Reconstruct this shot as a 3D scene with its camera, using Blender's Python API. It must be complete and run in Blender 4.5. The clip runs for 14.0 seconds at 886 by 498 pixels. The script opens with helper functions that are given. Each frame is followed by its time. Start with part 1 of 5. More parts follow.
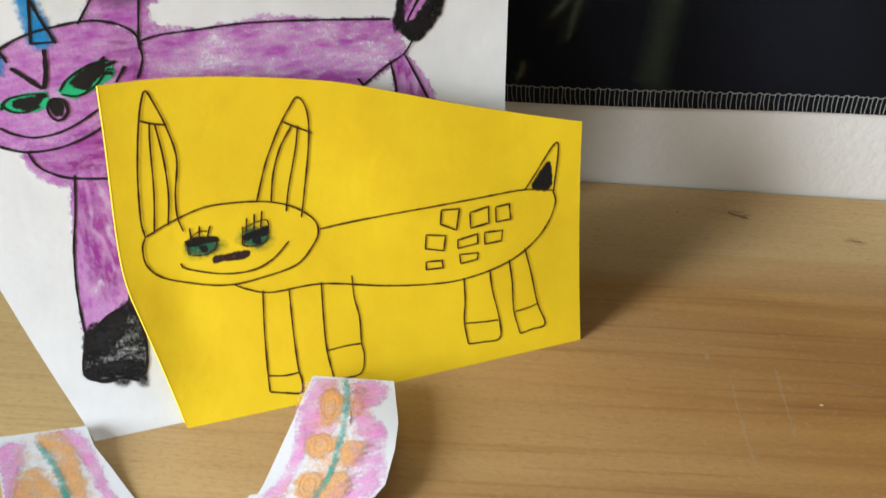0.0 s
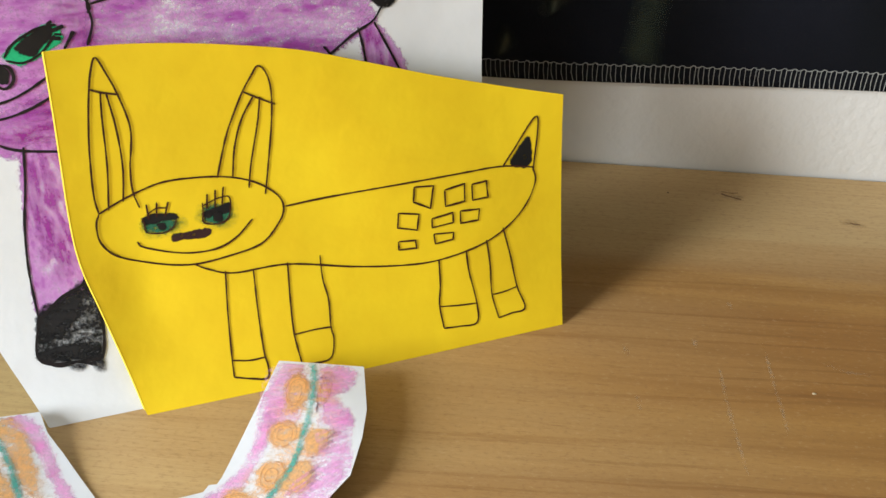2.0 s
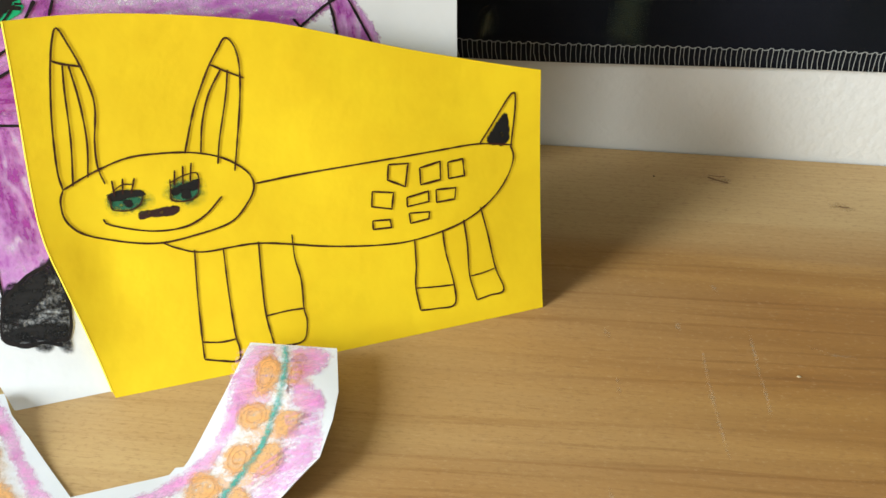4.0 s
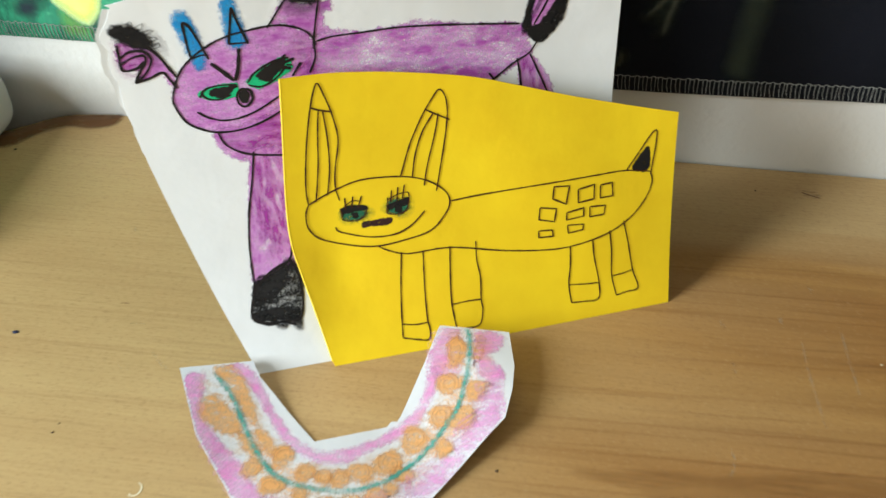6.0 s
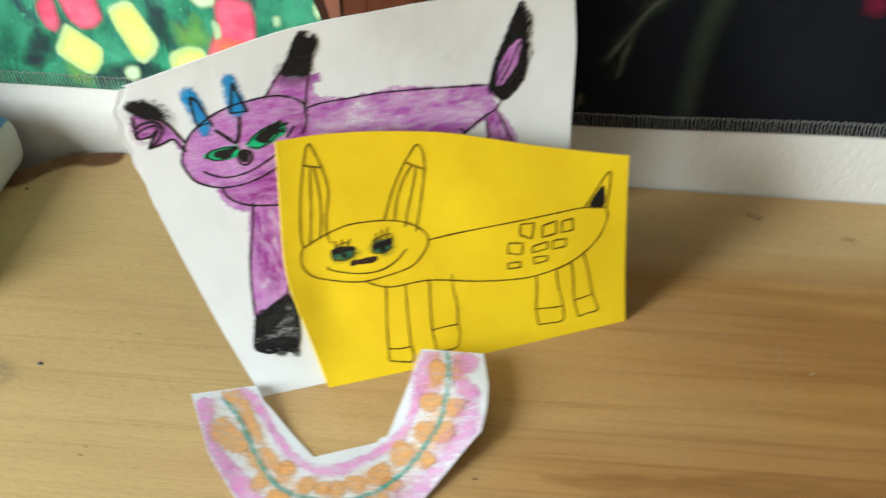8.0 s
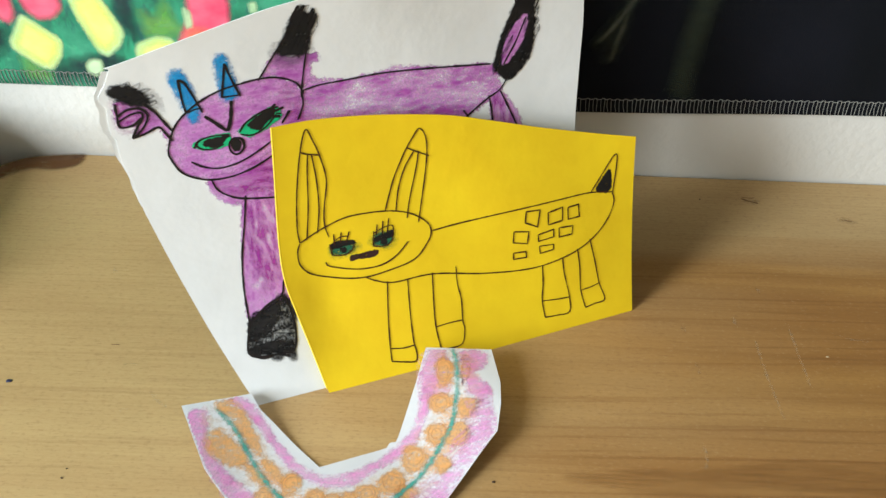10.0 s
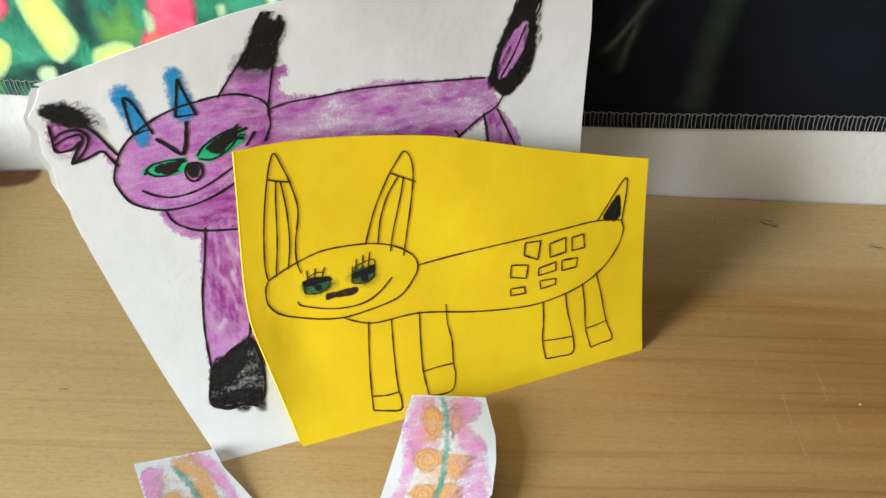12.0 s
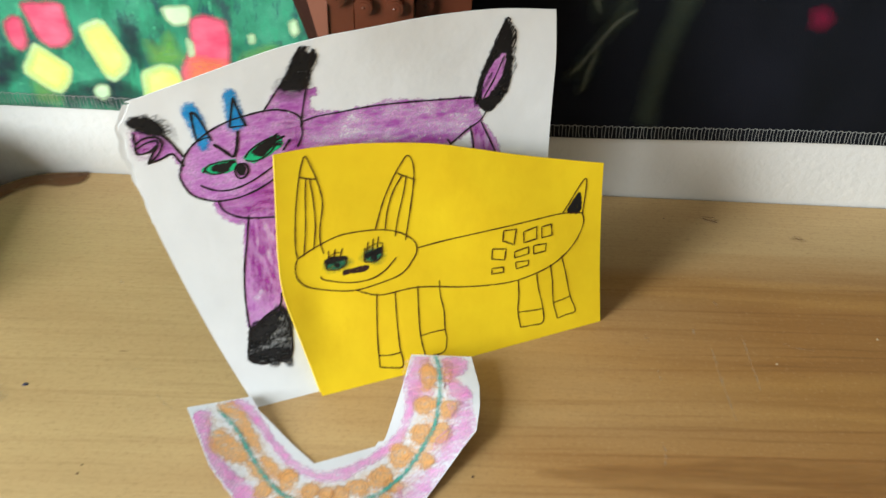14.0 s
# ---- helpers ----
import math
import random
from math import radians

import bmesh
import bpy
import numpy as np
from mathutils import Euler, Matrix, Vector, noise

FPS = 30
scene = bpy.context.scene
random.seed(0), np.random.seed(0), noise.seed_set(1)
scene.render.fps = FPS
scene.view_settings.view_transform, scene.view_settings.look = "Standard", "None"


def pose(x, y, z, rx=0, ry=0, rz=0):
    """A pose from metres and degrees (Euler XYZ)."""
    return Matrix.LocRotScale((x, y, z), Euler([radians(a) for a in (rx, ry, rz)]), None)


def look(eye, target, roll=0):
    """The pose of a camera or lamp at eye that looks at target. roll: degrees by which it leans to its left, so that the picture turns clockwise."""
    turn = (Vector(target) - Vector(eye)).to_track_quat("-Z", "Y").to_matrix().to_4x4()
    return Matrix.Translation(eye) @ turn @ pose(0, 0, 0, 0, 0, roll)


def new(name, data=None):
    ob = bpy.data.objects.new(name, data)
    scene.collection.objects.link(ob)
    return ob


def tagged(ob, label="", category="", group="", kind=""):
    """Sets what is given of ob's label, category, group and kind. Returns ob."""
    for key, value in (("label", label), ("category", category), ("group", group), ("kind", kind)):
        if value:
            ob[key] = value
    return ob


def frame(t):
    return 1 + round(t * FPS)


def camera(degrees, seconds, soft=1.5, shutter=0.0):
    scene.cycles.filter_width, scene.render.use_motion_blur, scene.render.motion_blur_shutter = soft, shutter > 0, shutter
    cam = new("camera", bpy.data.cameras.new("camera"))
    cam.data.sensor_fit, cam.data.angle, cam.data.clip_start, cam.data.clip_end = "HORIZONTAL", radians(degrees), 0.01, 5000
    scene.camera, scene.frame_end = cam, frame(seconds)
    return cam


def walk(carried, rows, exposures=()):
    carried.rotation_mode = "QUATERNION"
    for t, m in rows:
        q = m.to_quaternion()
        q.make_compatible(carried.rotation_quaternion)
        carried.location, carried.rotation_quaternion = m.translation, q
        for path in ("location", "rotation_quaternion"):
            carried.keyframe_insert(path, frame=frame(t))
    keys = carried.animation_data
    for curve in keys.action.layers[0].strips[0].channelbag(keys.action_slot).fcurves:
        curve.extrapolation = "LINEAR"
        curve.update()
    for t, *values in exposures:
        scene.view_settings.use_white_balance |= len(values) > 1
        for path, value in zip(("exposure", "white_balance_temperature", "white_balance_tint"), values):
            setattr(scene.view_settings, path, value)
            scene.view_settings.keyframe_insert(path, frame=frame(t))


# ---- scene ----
cam = camera(51.0, 14.0, soft=1.45, shutter=0.6)
# seconds, eye, target, roll
PATH = [
    (0, (0.0536, -0.1929, 0.1359), (0.0431, -0.0398, 0.0077), 1.31),
    (0.5, (0.0563, -0.1966, 0.1328), (0.0454, -0.0436, 0.0044), 1.20),
    (1, (0.0592, -0.1928, 0.1308), (0.0491, -0.0407, 0.0013), 1.18),
    (1.5, (0.0605, -0.1886, 0.1284), (0.0504, -0.0367, -0.0013), 1.27),
    (2, (0.0592, -0.1871, 0.1291), (0.0475, -0.0355, -0.0008), 1.19),
    (2.5, (0.0592, -0.1874, 0.1293), (0.0469, -0.0361, -0.0009), 1.19),
    (2.7, (0.0600, -0.1874, 0.1278), (0.0481, -0.0352, -0.0013), 1.17),
    (4.8, (0.0648, -0.1837, 0.1233), (0.0517, -0.0325, -0.0070), 0.86),
    (5, (0.0607, -0.1825, 0.1262), (0.0467, -0.0333, -0.0062), 1.03),
    (5.2, (0.0555, -0.1874, 0.1294), (0.0352, -0.0370, -0.0008), 0.14),
    (5.5, (0.0425, -0.1978, 0.1403), (0.0213, -0.0487, 0.0086), 0.83),
    (6, (0.0421, -0.2158, 0.1553), (0.0213, -0.0689, 0.0212), 0.05),
    (6.5, (0.0501, -0.2320, 0.1742), (0.0332, -0.0879, 0.0365), 0.58),
    (7, (0.0525, -0.2438, 0.1903), (0.0353, -0.0992, 0.0531), 0.60),
    (7.5, (0.0589, -0.2445, 0.1964), (0.0397, -0.0996, 0.0600), 1.05),
    (7.7, (0.0563, -0.2380, 0.1905), (0.0349, -0.0897, 0.0580), 1.21),
    (7.8, (0.0516, -0.2366, 0.1850), (0.0329, -0.0863, 0.0544), 1.22),
    (7.9, (0.0488, -0.2304, 0.1836), (0.0317, -0.0835, 0.0490), 0.81),
    (8, (0.0441, -0.2261, 0.1811), (0.0276, -0.0812, 0.0443), -0.20),
    (8.1, (0.0351, -0.2293, 0.1779), (0.0226, -0.0818, 0.0435), -0.28),
    (8.2, (0.0305, -0.2298, 0.1733), (0.0199, -0.0799, 0.0412), -0.38),
    (10.3, (0.0278, -0.2165, 0.1668), (0.0253, -0.0691, 0.0317), 1.62),
    (10.5, (0.0295, -0.2122, 0.1629), (0.0257, -0.0649, 0.0277), 1.42),
    (11, (0.0294, -0.1996, 0.1533), (0.0245, -0.0516, 0.0189), 1.24),
    (11.5, (0.0289, -0.1973, 0.1550), (0.0263, -0.0499, 0.0198), 1.70),
    (12, (0.0284, -0.1981, 0.1587), (0.0268, -0.0509, 0.0233), 2.01),
    (12.5, (0.0277, -0.2008, 0.1626), (0.0277, -0.0526, 0.0283), 2.16),
    (13, (0.0283, -0.2076, 0.1688), (0.0293, -0.0574, 0.0367), 2.68),
    (13.5, (0.0297, -0.2164, 0.1756), (0.0318, -0.0672, 0.0424), 2.80),
    (14, (0.0262, -0.2350, 0.1837), (0.0282, -0.0859, 0.0503), 3.07),
]
walk(cam, [(t, look(e, g, r)) for t, e, g, r in PATH], ((0, -0.08, 6400, 14), (2.7, -0.05, 6600, 12), (4.8, 0.22, 6500, 8), (5.0, 0.18, 6500, 8), (5.4, -0.07, 6500, 8), (6.2, -0.06, 6500, 7), (8.2, -0.02, 6500, 7), (10.3, -0.09, 6500, 9), (14, -0.08, 6500, 10)))

# ---------------------------------------------------------------- light
world = bpy.data.worlds.new("world")
scene.world = world
world.use_nodes = True
sky = world.node_tree.nodes.new("ShaderNodeTexSky")
sky.sky_type, sky.sun_disc = "NISHITA", False
sky.sun_elevation, sky.sun_rotation = radians(38), radians(-120)
world.node_tree.links.new(sky.outputs[0], world.node_tree.nodes["Background"].inputs[0])
world.node_tree.nodes["Background"].inputs[1].default_value = 0.08

window_light = bpy.data.lights.new("window_light", "AREA")
window_light.shape, window_light.size, window_light.size_y = "RECTANGLE", 0.28, 0.46
window_light.energy, window_light.color = 13.8, (0.88, 0.97, 1.0)
window_lamp = new("window_light", window_light)
window_lamp.matrix_world = look((-0.505, -0.458, 0.292), (0.4, -0.458, 0.292))


# ---------------------------------------------------------------- materials
def material(name, rough=0.6, metal=0.0, spec=0.5):
    m = bpy.data.materials.new(name)
    m.use_nodes = True
    b = m.node_tree.nodes["Principled BSDF"]
    b.inputs["Roughness"].default_value = rough
    b.inputs["Metallic"].default_value = metal
    b.inputs["Specular IOR Level"].default_value = spec
    return m, m.node_tree, b


def node(tree, kind, **values):
    n = tree.nodes.new(kind)
    for key, value in values.items():
        if key in n.inputs:
            n.inputs[key].default_value = value
        else:
            n.inputs[int(key[1:])].default_value = value
    return n


def maths(tree, op, a, b=None, clamp=False):
    n = tree.nodes.new("ShaderNodeMath")
    n.operation, n.use_clamp = op, clamp
    for i, v in enumerate((a, b)):
        if v is None:
            continue
        if isinstance(v, (int, float)):
            n.inputs[i].default_value = v
        else:
            tree.links.new(v, n.inputs[i])
    return n.outputs[0]


def stretched(tree, sx, sy, sz, turn=0.0):
    """Object coordinates in metres, scaled per axis."""
    tc = tree.nodes.new("ShaderNodeTexCoord")
    mp = tree.nodes.new("ShaderNodeMapping")
    mp.inputs["Scale"].default_value = (sx, sy, sz)
    mp.inputs["Rotation"].default_value = (0, 0, radians(turn))
    tree.links.new(tc.outputs["Object"], mp.inputs["Vector"])
    return mp.outputs[0]


def noise_of(tree, vector, scale=1.0, detail=3.0, rough=0.55):
    n = tree.nodes.new("ShaderNodeTexNoise")
    n.inputs["Scale"].default_value = scale
    n.inputs["Detail"].default_value = detail
    n.inputs["Roughness"].default_value = rough
    tree.links.new(vector, n.inputs["Vector"])
    return n.outputs["Fac"]


def ramp(tree, value, stops):
    r = tree.nodes.new("ShaderNodeValToRGB")
    r.color_ramp.elements[0].position, r.color_ramp.elements[0].color = stops[0][0], (*stops[0][1], 1)
    r.color_ramp.elements[1].position, r.color_ramp.elements[1].color = stops[-1][0], (*stops[-1][1], 1)
    for p, c in stops[1:-1]:
        r.color_ramp.elements.new(p).color = (*c, 1)
    tree.links.new(value, r.inputs[0])
    return r.outputs[0]


def mixed(tree, fac, a, b, blend="MIX"):
    n = tree.nodes.new("ShaderNodeMix")
    n.data_type, n.blend_type = "RGBA", blend
    for sock, v in ((n.inputs[0], fac), (n.inputs[6], a), (n.inputs[7], b)):
        if isinstance(v, (int, float)):
            sock.default_value = v
        elif isinstance(v, tuple):
            sock.default_value = (*v, 1)
        else:
            tree.links.new(v, sock)
    return n.outputs[2]


def bumped(tree, bsdf, height, distance, strength=1.0):
    n = tree.nodes.new("ShaderNodeBump")
    n.inputs["Strength"].default_value = strength
    n.inputs["Distance"].default_value = distance
    tree.links.new(height, n.inputs["Height"])
    tree.links.new(n.outputs[0], bsdf.inputs["Normal"])


def paper(name, color, tint, rough=0.75, crease=0.2):
    m, t, b = material(name, rough, spec=0.3)
    fine = noise_of(t, stretched(t, 1, 1, 1), 2600, 3)
    broad = noise_of(t, stretched(t, 1, 1, 1), 75, 4)
    c = mixed(t, ramp(t, broad, [(0.32, (0, 0, 0)), (0.68, (1, 1, 1))]), color, tint)
    t.links.new(c, b.inputs["Base Color"])
    bumped(t, b, maths(t, "ADD", maths(t, "MULTIPLY", fine, 0.02), broad), 0.0009, crease)
    return m


def wax(name, color, deep, cover=0.8, soft=0.5, rag=3.2, tooth=0.7, streak=0.5, turn=0, wide=130, rough=0.65, drawn=1.0, upright=False, mid=0.45, blotch=2.2):
    """Crayon or pencil on paper: the paper's tooth shows through; the attribute 'edge' runs from the outline inwards."""
    m, t, b = material(name, rough, spec=0.2)
    at = t.nodes.new("ShaderNodeAttribute")
    at.attribute_name = "edge"
    border = noise_of(t, stretched(t, 1 / drawn, 1, 1), 900, 3)
    broad = noise_of(t, stretched(t, 1 / drawn, 1, 1.6), wide, 3)
    grain = noise_of(t, stretched(t, 1 / drawn, 1, 1), 1700, 2, 0.7)
    strokes = noise_of(t, stretched(t, 900, 900, 130) if upright else stretched(t, 150, 700, 1000, turn), 1.0, 3)
    edge = maths(t, "ADD", at.outputs["Fac"], maths(t, "MULTIPLY", maths(t, "SUBTRACT", border, 0.5), rag))
    a = maths(t, "ADD", maths(t, "DIVIDE", edge, soft * 2), 0.5, True)
    body = maths(t, "ADD", maths(t, "MULTIPLY", maths(t, "SUBTRACT", grain, 0.5), tooth * 2), maths(t, "MULTIPLY", maths(t, "SUBTRACT", strokes, 0.5), streak * 2.4))
    body = maths(t, "ADD", maths(t, "ADD", body, cover), maths(t, "MULTIPLY", maths(t, "SUBTRACT", broad, 0.5), 1.1), True)
    alpha = maths(t, "MULTIPLY", a, body, True)
    k = maths(t, "ADD", maths(t, "MULTIPLY", maths(t, "SUBTRACT", broad, 0.5), blotch), maths(t, "MULTIPLY", maths(t, "SUBTRACT", strokes, 0.5), min(1.8, streak * 4)))
    c = mixed(t, maths(t, "ADD", k, mid, True), color, deep)
    t.links.new(c, b.inputs["Base Color"])
    t.links.new(alpha, b.inputs["Alpha"])
    return m


def plain(name, color, rough=0.6, spec=0.4, vary=0.15, scale=400):
    m, t, b = material(name, rough, spec=spec)
    n = noise_of(t, stretched(t, 1, 1, 1), scale, 3)
    t.links.new(mixed(t, n, tuple(c * (1 - vary) for c in color), tuple(min(1, c * (1 + vary)) for c in color)), b.inputs["Base Color"])
    return m


def pine():
    m, t, b = material("pine_wood", 0.45, spec=0.28)
    tc = t.nodes.new("ShaderNodeTexCoord")
    sep = t.nodes.new("ShaderNodeSeparateXYZ")
    t.links.new(tc.outputs["Object"], sep.inputs[0])
    bend = noise_of(t, stretched(t, 3.0, 7, 7), 1.0, 1)
    wob = noise_of(t, stretched(t, 9, 95, 95), 1.0, 3)
    spread = noise_of(t, stretched(t, 0.7, 19, 19), 1.0, 2)
    fibre = noise_of(t, stretched(t, 26, 1500, 900, 3), 1.0, 5, 0.7)
    cloud = noise_of(t, stretched(t, 8, 34, 34), 1.0, 3)
    y = maths(t, "ADD", sep.outputs[1], maths(t, "MULTIPLY", sep.outputs[0], -0.03))
    ring = maths(t, "ADD", maths(t, "MULTIPLY", y, 118.0), maths(t, "MULTIPLY", bend, 1.0))
    ring = maths(t, "ADD", ring, maths(t, "MULTIPLY", wob, 0.26))
    ring = maths(t, "ADD", ring, maths(t, "MULTIPLY", spread, 2.6))
    ring = maths(t, "ADD", ring, maths(t, "MULTIPLY", fibre, 0.22))
    saw = maths(t, "FRACT", ring)
    late = ramp(t, saw, [(0.0, (0.12, 0.12, 0.12)), (0.06, (0, 0, 0)), (0.55, (0.03, 0.03, 0.03)), (0.89, (0.22, 0.22, 0.22)), (0.925, (1, 1, 1)), (0.97, (1, 1, 1)), (1.0, (0.2, 0.2, 0.2))])
    patchy = noise_of(t, stretched(t, 3.2, 40, 40), 1.0, 3)
    late = maths(t, "MULTIPLY", late, ramp(t, patchy, [(0.36, (0.08, 0.08, 0.08)), (0.60, (0.95, 0.95, 0.95))]))
    # pale sapwood, passing into warm heartwood away from the waney edge; darkening towards +x is partly painted light
    # falloff
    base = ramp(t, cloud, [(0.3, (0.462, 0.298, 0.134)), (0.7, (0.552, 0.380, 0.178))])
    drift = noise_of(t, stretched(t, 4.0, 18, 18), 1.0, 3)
    heart_and_falloff = maths(t, "ADD", maths(t, "MULTIPLY", maths(t, "SUBTRACT", sep.outputs[0], 0.056), 9.0), maths(t, "MULTIPLY", maths(t, "SUBTRACT", drift, 0.5), 2.2))
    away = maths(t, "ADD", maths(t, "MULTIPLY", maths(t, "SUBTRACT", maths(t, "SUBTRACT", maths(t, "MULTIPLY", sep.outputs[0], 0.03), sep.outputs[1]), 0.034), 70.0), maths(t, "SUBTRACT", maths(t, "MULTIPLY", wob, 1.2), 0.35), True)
    warm = maths(t, "MULTIPLY", maths(t, "ADD", heart_and_falloff, 0.42, True), away)
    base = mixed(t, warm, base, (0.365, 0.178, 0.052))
    # streaks of dense summer growth with one crisp side
    flame = noise_of(t, stretched(t, 2.2, 40, 40, 2), 1.0, 3, 0.5)
    flame = maths(t, "ADD", flame, maths(t, "MULTIPLY", maths(t, "SUBTRACT", fibre, 0.5), 0.05))
    streaks = ramp(t, flame, [(0.40, (0, 0, 0)), (0.425, (0.75, 0.75, 0.75)), (0.47, (0.35, 0.35, 0.35)), (0.53, (0.0, 0.0, 0.0)), (0.565, (0.0, 0.0, 0.0)), (0.58, (0.6, 0.6, 0.6)), (0.66, (0.05, 0.05, 0.05))])
    gold = ramp(t, noise_of(t, stretched(t, 2.2, 48, 48, 1), 1.0, 3), [(0.50, (0, 0, 0)), (0.60, (0.8, 0.8, 0.8)), (0.72, (0.3, 0.3, 0.3))])
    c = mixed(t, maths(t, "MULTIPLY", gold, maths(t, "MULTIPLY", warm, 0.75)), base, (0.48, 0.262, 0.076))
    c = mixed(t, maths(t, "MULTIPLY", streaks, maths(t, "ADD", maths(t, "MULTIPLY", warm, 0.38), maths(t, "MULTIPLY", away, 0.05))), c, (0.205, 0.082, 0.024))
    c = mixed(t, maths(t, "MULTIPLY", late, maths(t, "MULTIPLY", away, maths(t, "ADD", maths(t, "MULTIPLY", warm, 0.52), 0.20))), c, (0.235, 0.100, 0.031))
    c = mixed(t, ramp(t, fibre, [(0.36, (0, 0, 0)), (0.72, (0.24, 0.24, 0.24))]), c, (0.30, 0.158, 0.055))
    line = maths(t, "FRACT", maths(t, "ADD", maths(t, "MULTIPLY", ring, 2.3), maths(t, "MULTIPLY", cloud, 1.5)))
    line = ramp(t, line, [(0.0, (0.6, 0.6, 0.6)), (0.05, (0, 0, 0)), (0.80, (0, 0, 0)), (0.93, (0.8, 0.8, 0.8)), (1.0, (0.6, 0.6, 0.6))])
    broken = ramp(t, noise_of(t, stretched(t, 14, 130, 130), 1.0, 3), [(0.48, (0, 0, 0)), (0.62, (1, 1, 1))])
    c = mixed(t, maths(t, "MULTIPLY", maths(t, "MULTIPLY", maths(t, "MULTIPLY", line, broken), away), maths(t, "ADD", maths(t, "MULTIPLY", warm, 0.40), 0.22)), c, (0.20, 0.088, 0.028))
    pores = noise_of(t, stretched(t, 200, 2600, 900, 3), 1.0, 3, 0.6)
    c = mixed(t, ramp(t, pores, [(0.58, (0, 0, 0)), (0.74, (0.45, 0.45, 0.45))]), c, (0.22, 0.112, 0.040))
    speckle = noise_of(t, stretched(t, 700, 1500, 900), 1.0, 2, 0.7)
    c = mixed(t, ramp(t, speckle, [(0.30, (0.30, 0.30, 0.30)), (0.46, (0, 0, 0))]), c, (0.24, 0.125, 0.055))
    c = mixed(t, ramp(t, speckle, [(0.58, (0, 0, 0)), (0.76, (0.22, 0.22, 0.22))]), c, (0.60, 0.44, 0.25))
    t.links.new(c, b.inputs["Base Color"])
    gl = ramp(t, fibre, [(0.2, (0.40, 0.40, 0.40)), (0.8, (0.58, 0.58, 0.58))])
    t.links.new(gl, b.inputs["Roughness"])
    bumped(t, b, fibre, 0.00008, 0.4)
    return m


def wall_paint():
    m, t, b = material("white_wall_paint", 0.38, spec=0.5)
    n1 = noise_of(t, stretched(t, 1, 1, 1), 330, 2)
    n2 = noise_of(t, stretched(t, 1, 1, 1), 30, 3)
    t.links.new(mixed(t, n2, (0.70, 0.69, 0.665), (0.755, 0.745, 0.725)), b.inputs["Base Color"])
    bumped(t, b, n1, 0.0006, 0.45)
    return m


def mat_print():
    m, t, b = material("printed_mat_cloth", 0.85, spec=0.08)
    tc = t.nodes.new("ShaderNodeTexCoord")
    sep = t.nodes.new("ShaderNodeSeparateXYZ")
    t.links.new(tc.outputs["Object"], sep.inputs[0])
    n1 = noise_of(t, stretched(t, 1, 1, 1), 70, 3)
    n2 = noise_of(t, stretched(t, 1, 1, 0.5), 28, 2)
    weave = noise_of(t, stretched(t, 1, 1, 1), 2800, 1)
    green = ramp(t, n1, [(0.30, (0.026, 0.125, 0.092)), (0.42, (0.036, 0.23, 0.13)), (0.58, (0.060, 0.325, 0.195)), (0.74, (0.095, 0.42, 0.26))])
    rain = noise_of(t, stretched(t, 1.6, 1, 0.45), 210, 3, 0.6)
    green = mixed(t, ramp(t, rain, [(0.54, (0, 0, 0)), (0.68, (0.8, 0.8, 0.8))]), green, (0.055, 0.40, 0.22))
    green = mixed(t, ramp(t, rain, [(0.30, (0.8, 0.8, 0.8)), (0.43, (0, 0, 0))]), green, (0.03, 0.085, 0.11))
    smoke = noise_of(t, stretched(t, 1.3, 1, 0.8), 95, 4, 0.65)
    green = mixed(t, ramp(t, smoke, [(0.54, (0, 0, 0)), (0.66, (0.70, 0.70, 0.70))]), green, (0.045, 0.06, 0.09))
    spark = noise_of(t, stretched(t, 1, 1, 0.7), 330, 2, 0.5)
    green = mixed(t, ramp(t, spark, [(0.66, (0, 0, 0)), (0.74, (0.7, 0.7, 0.7))]), green, (0.10, 0.46, 0.26))
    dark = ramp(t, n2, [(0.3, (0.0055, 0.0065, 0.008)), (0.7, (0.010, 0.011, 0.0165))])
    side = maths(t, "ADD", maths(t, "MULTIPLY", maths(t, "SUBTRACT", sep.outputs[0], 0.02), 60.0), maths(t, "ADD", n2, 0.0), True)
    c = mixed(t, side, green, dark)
    c = mixed(t, maths(t, "MULTIPLY", weave, 0.25), c, (0.0, 0.0, 0.0))
    t.links.new(c, b.inputs["Base Color"])
    bumped(t, b, weave, 0.0001, 0.5)
    return m


def brick_plastic():
    m, t, b = material("brown_brick_plastic", 0.22, spec=0.5)
    n = noise_of(t, stretched(t, 1, 1, 1), 120, 3)
    t.links.new(mixed(t, n, (0.092, 0.023, 0.011), (0.130, 0.036, 0.017)), b.inputs["Base Color"])
    s = noise_of(t, stretched(t, 1, 1, 1), 900, 3)
    t.links.new(ramp(t, s, [(0.3, (0.11, 0.11, 0.11)), (0.7, (0.20, 0.20, 0.20))]), b.inputs["Roughness"])
    return m


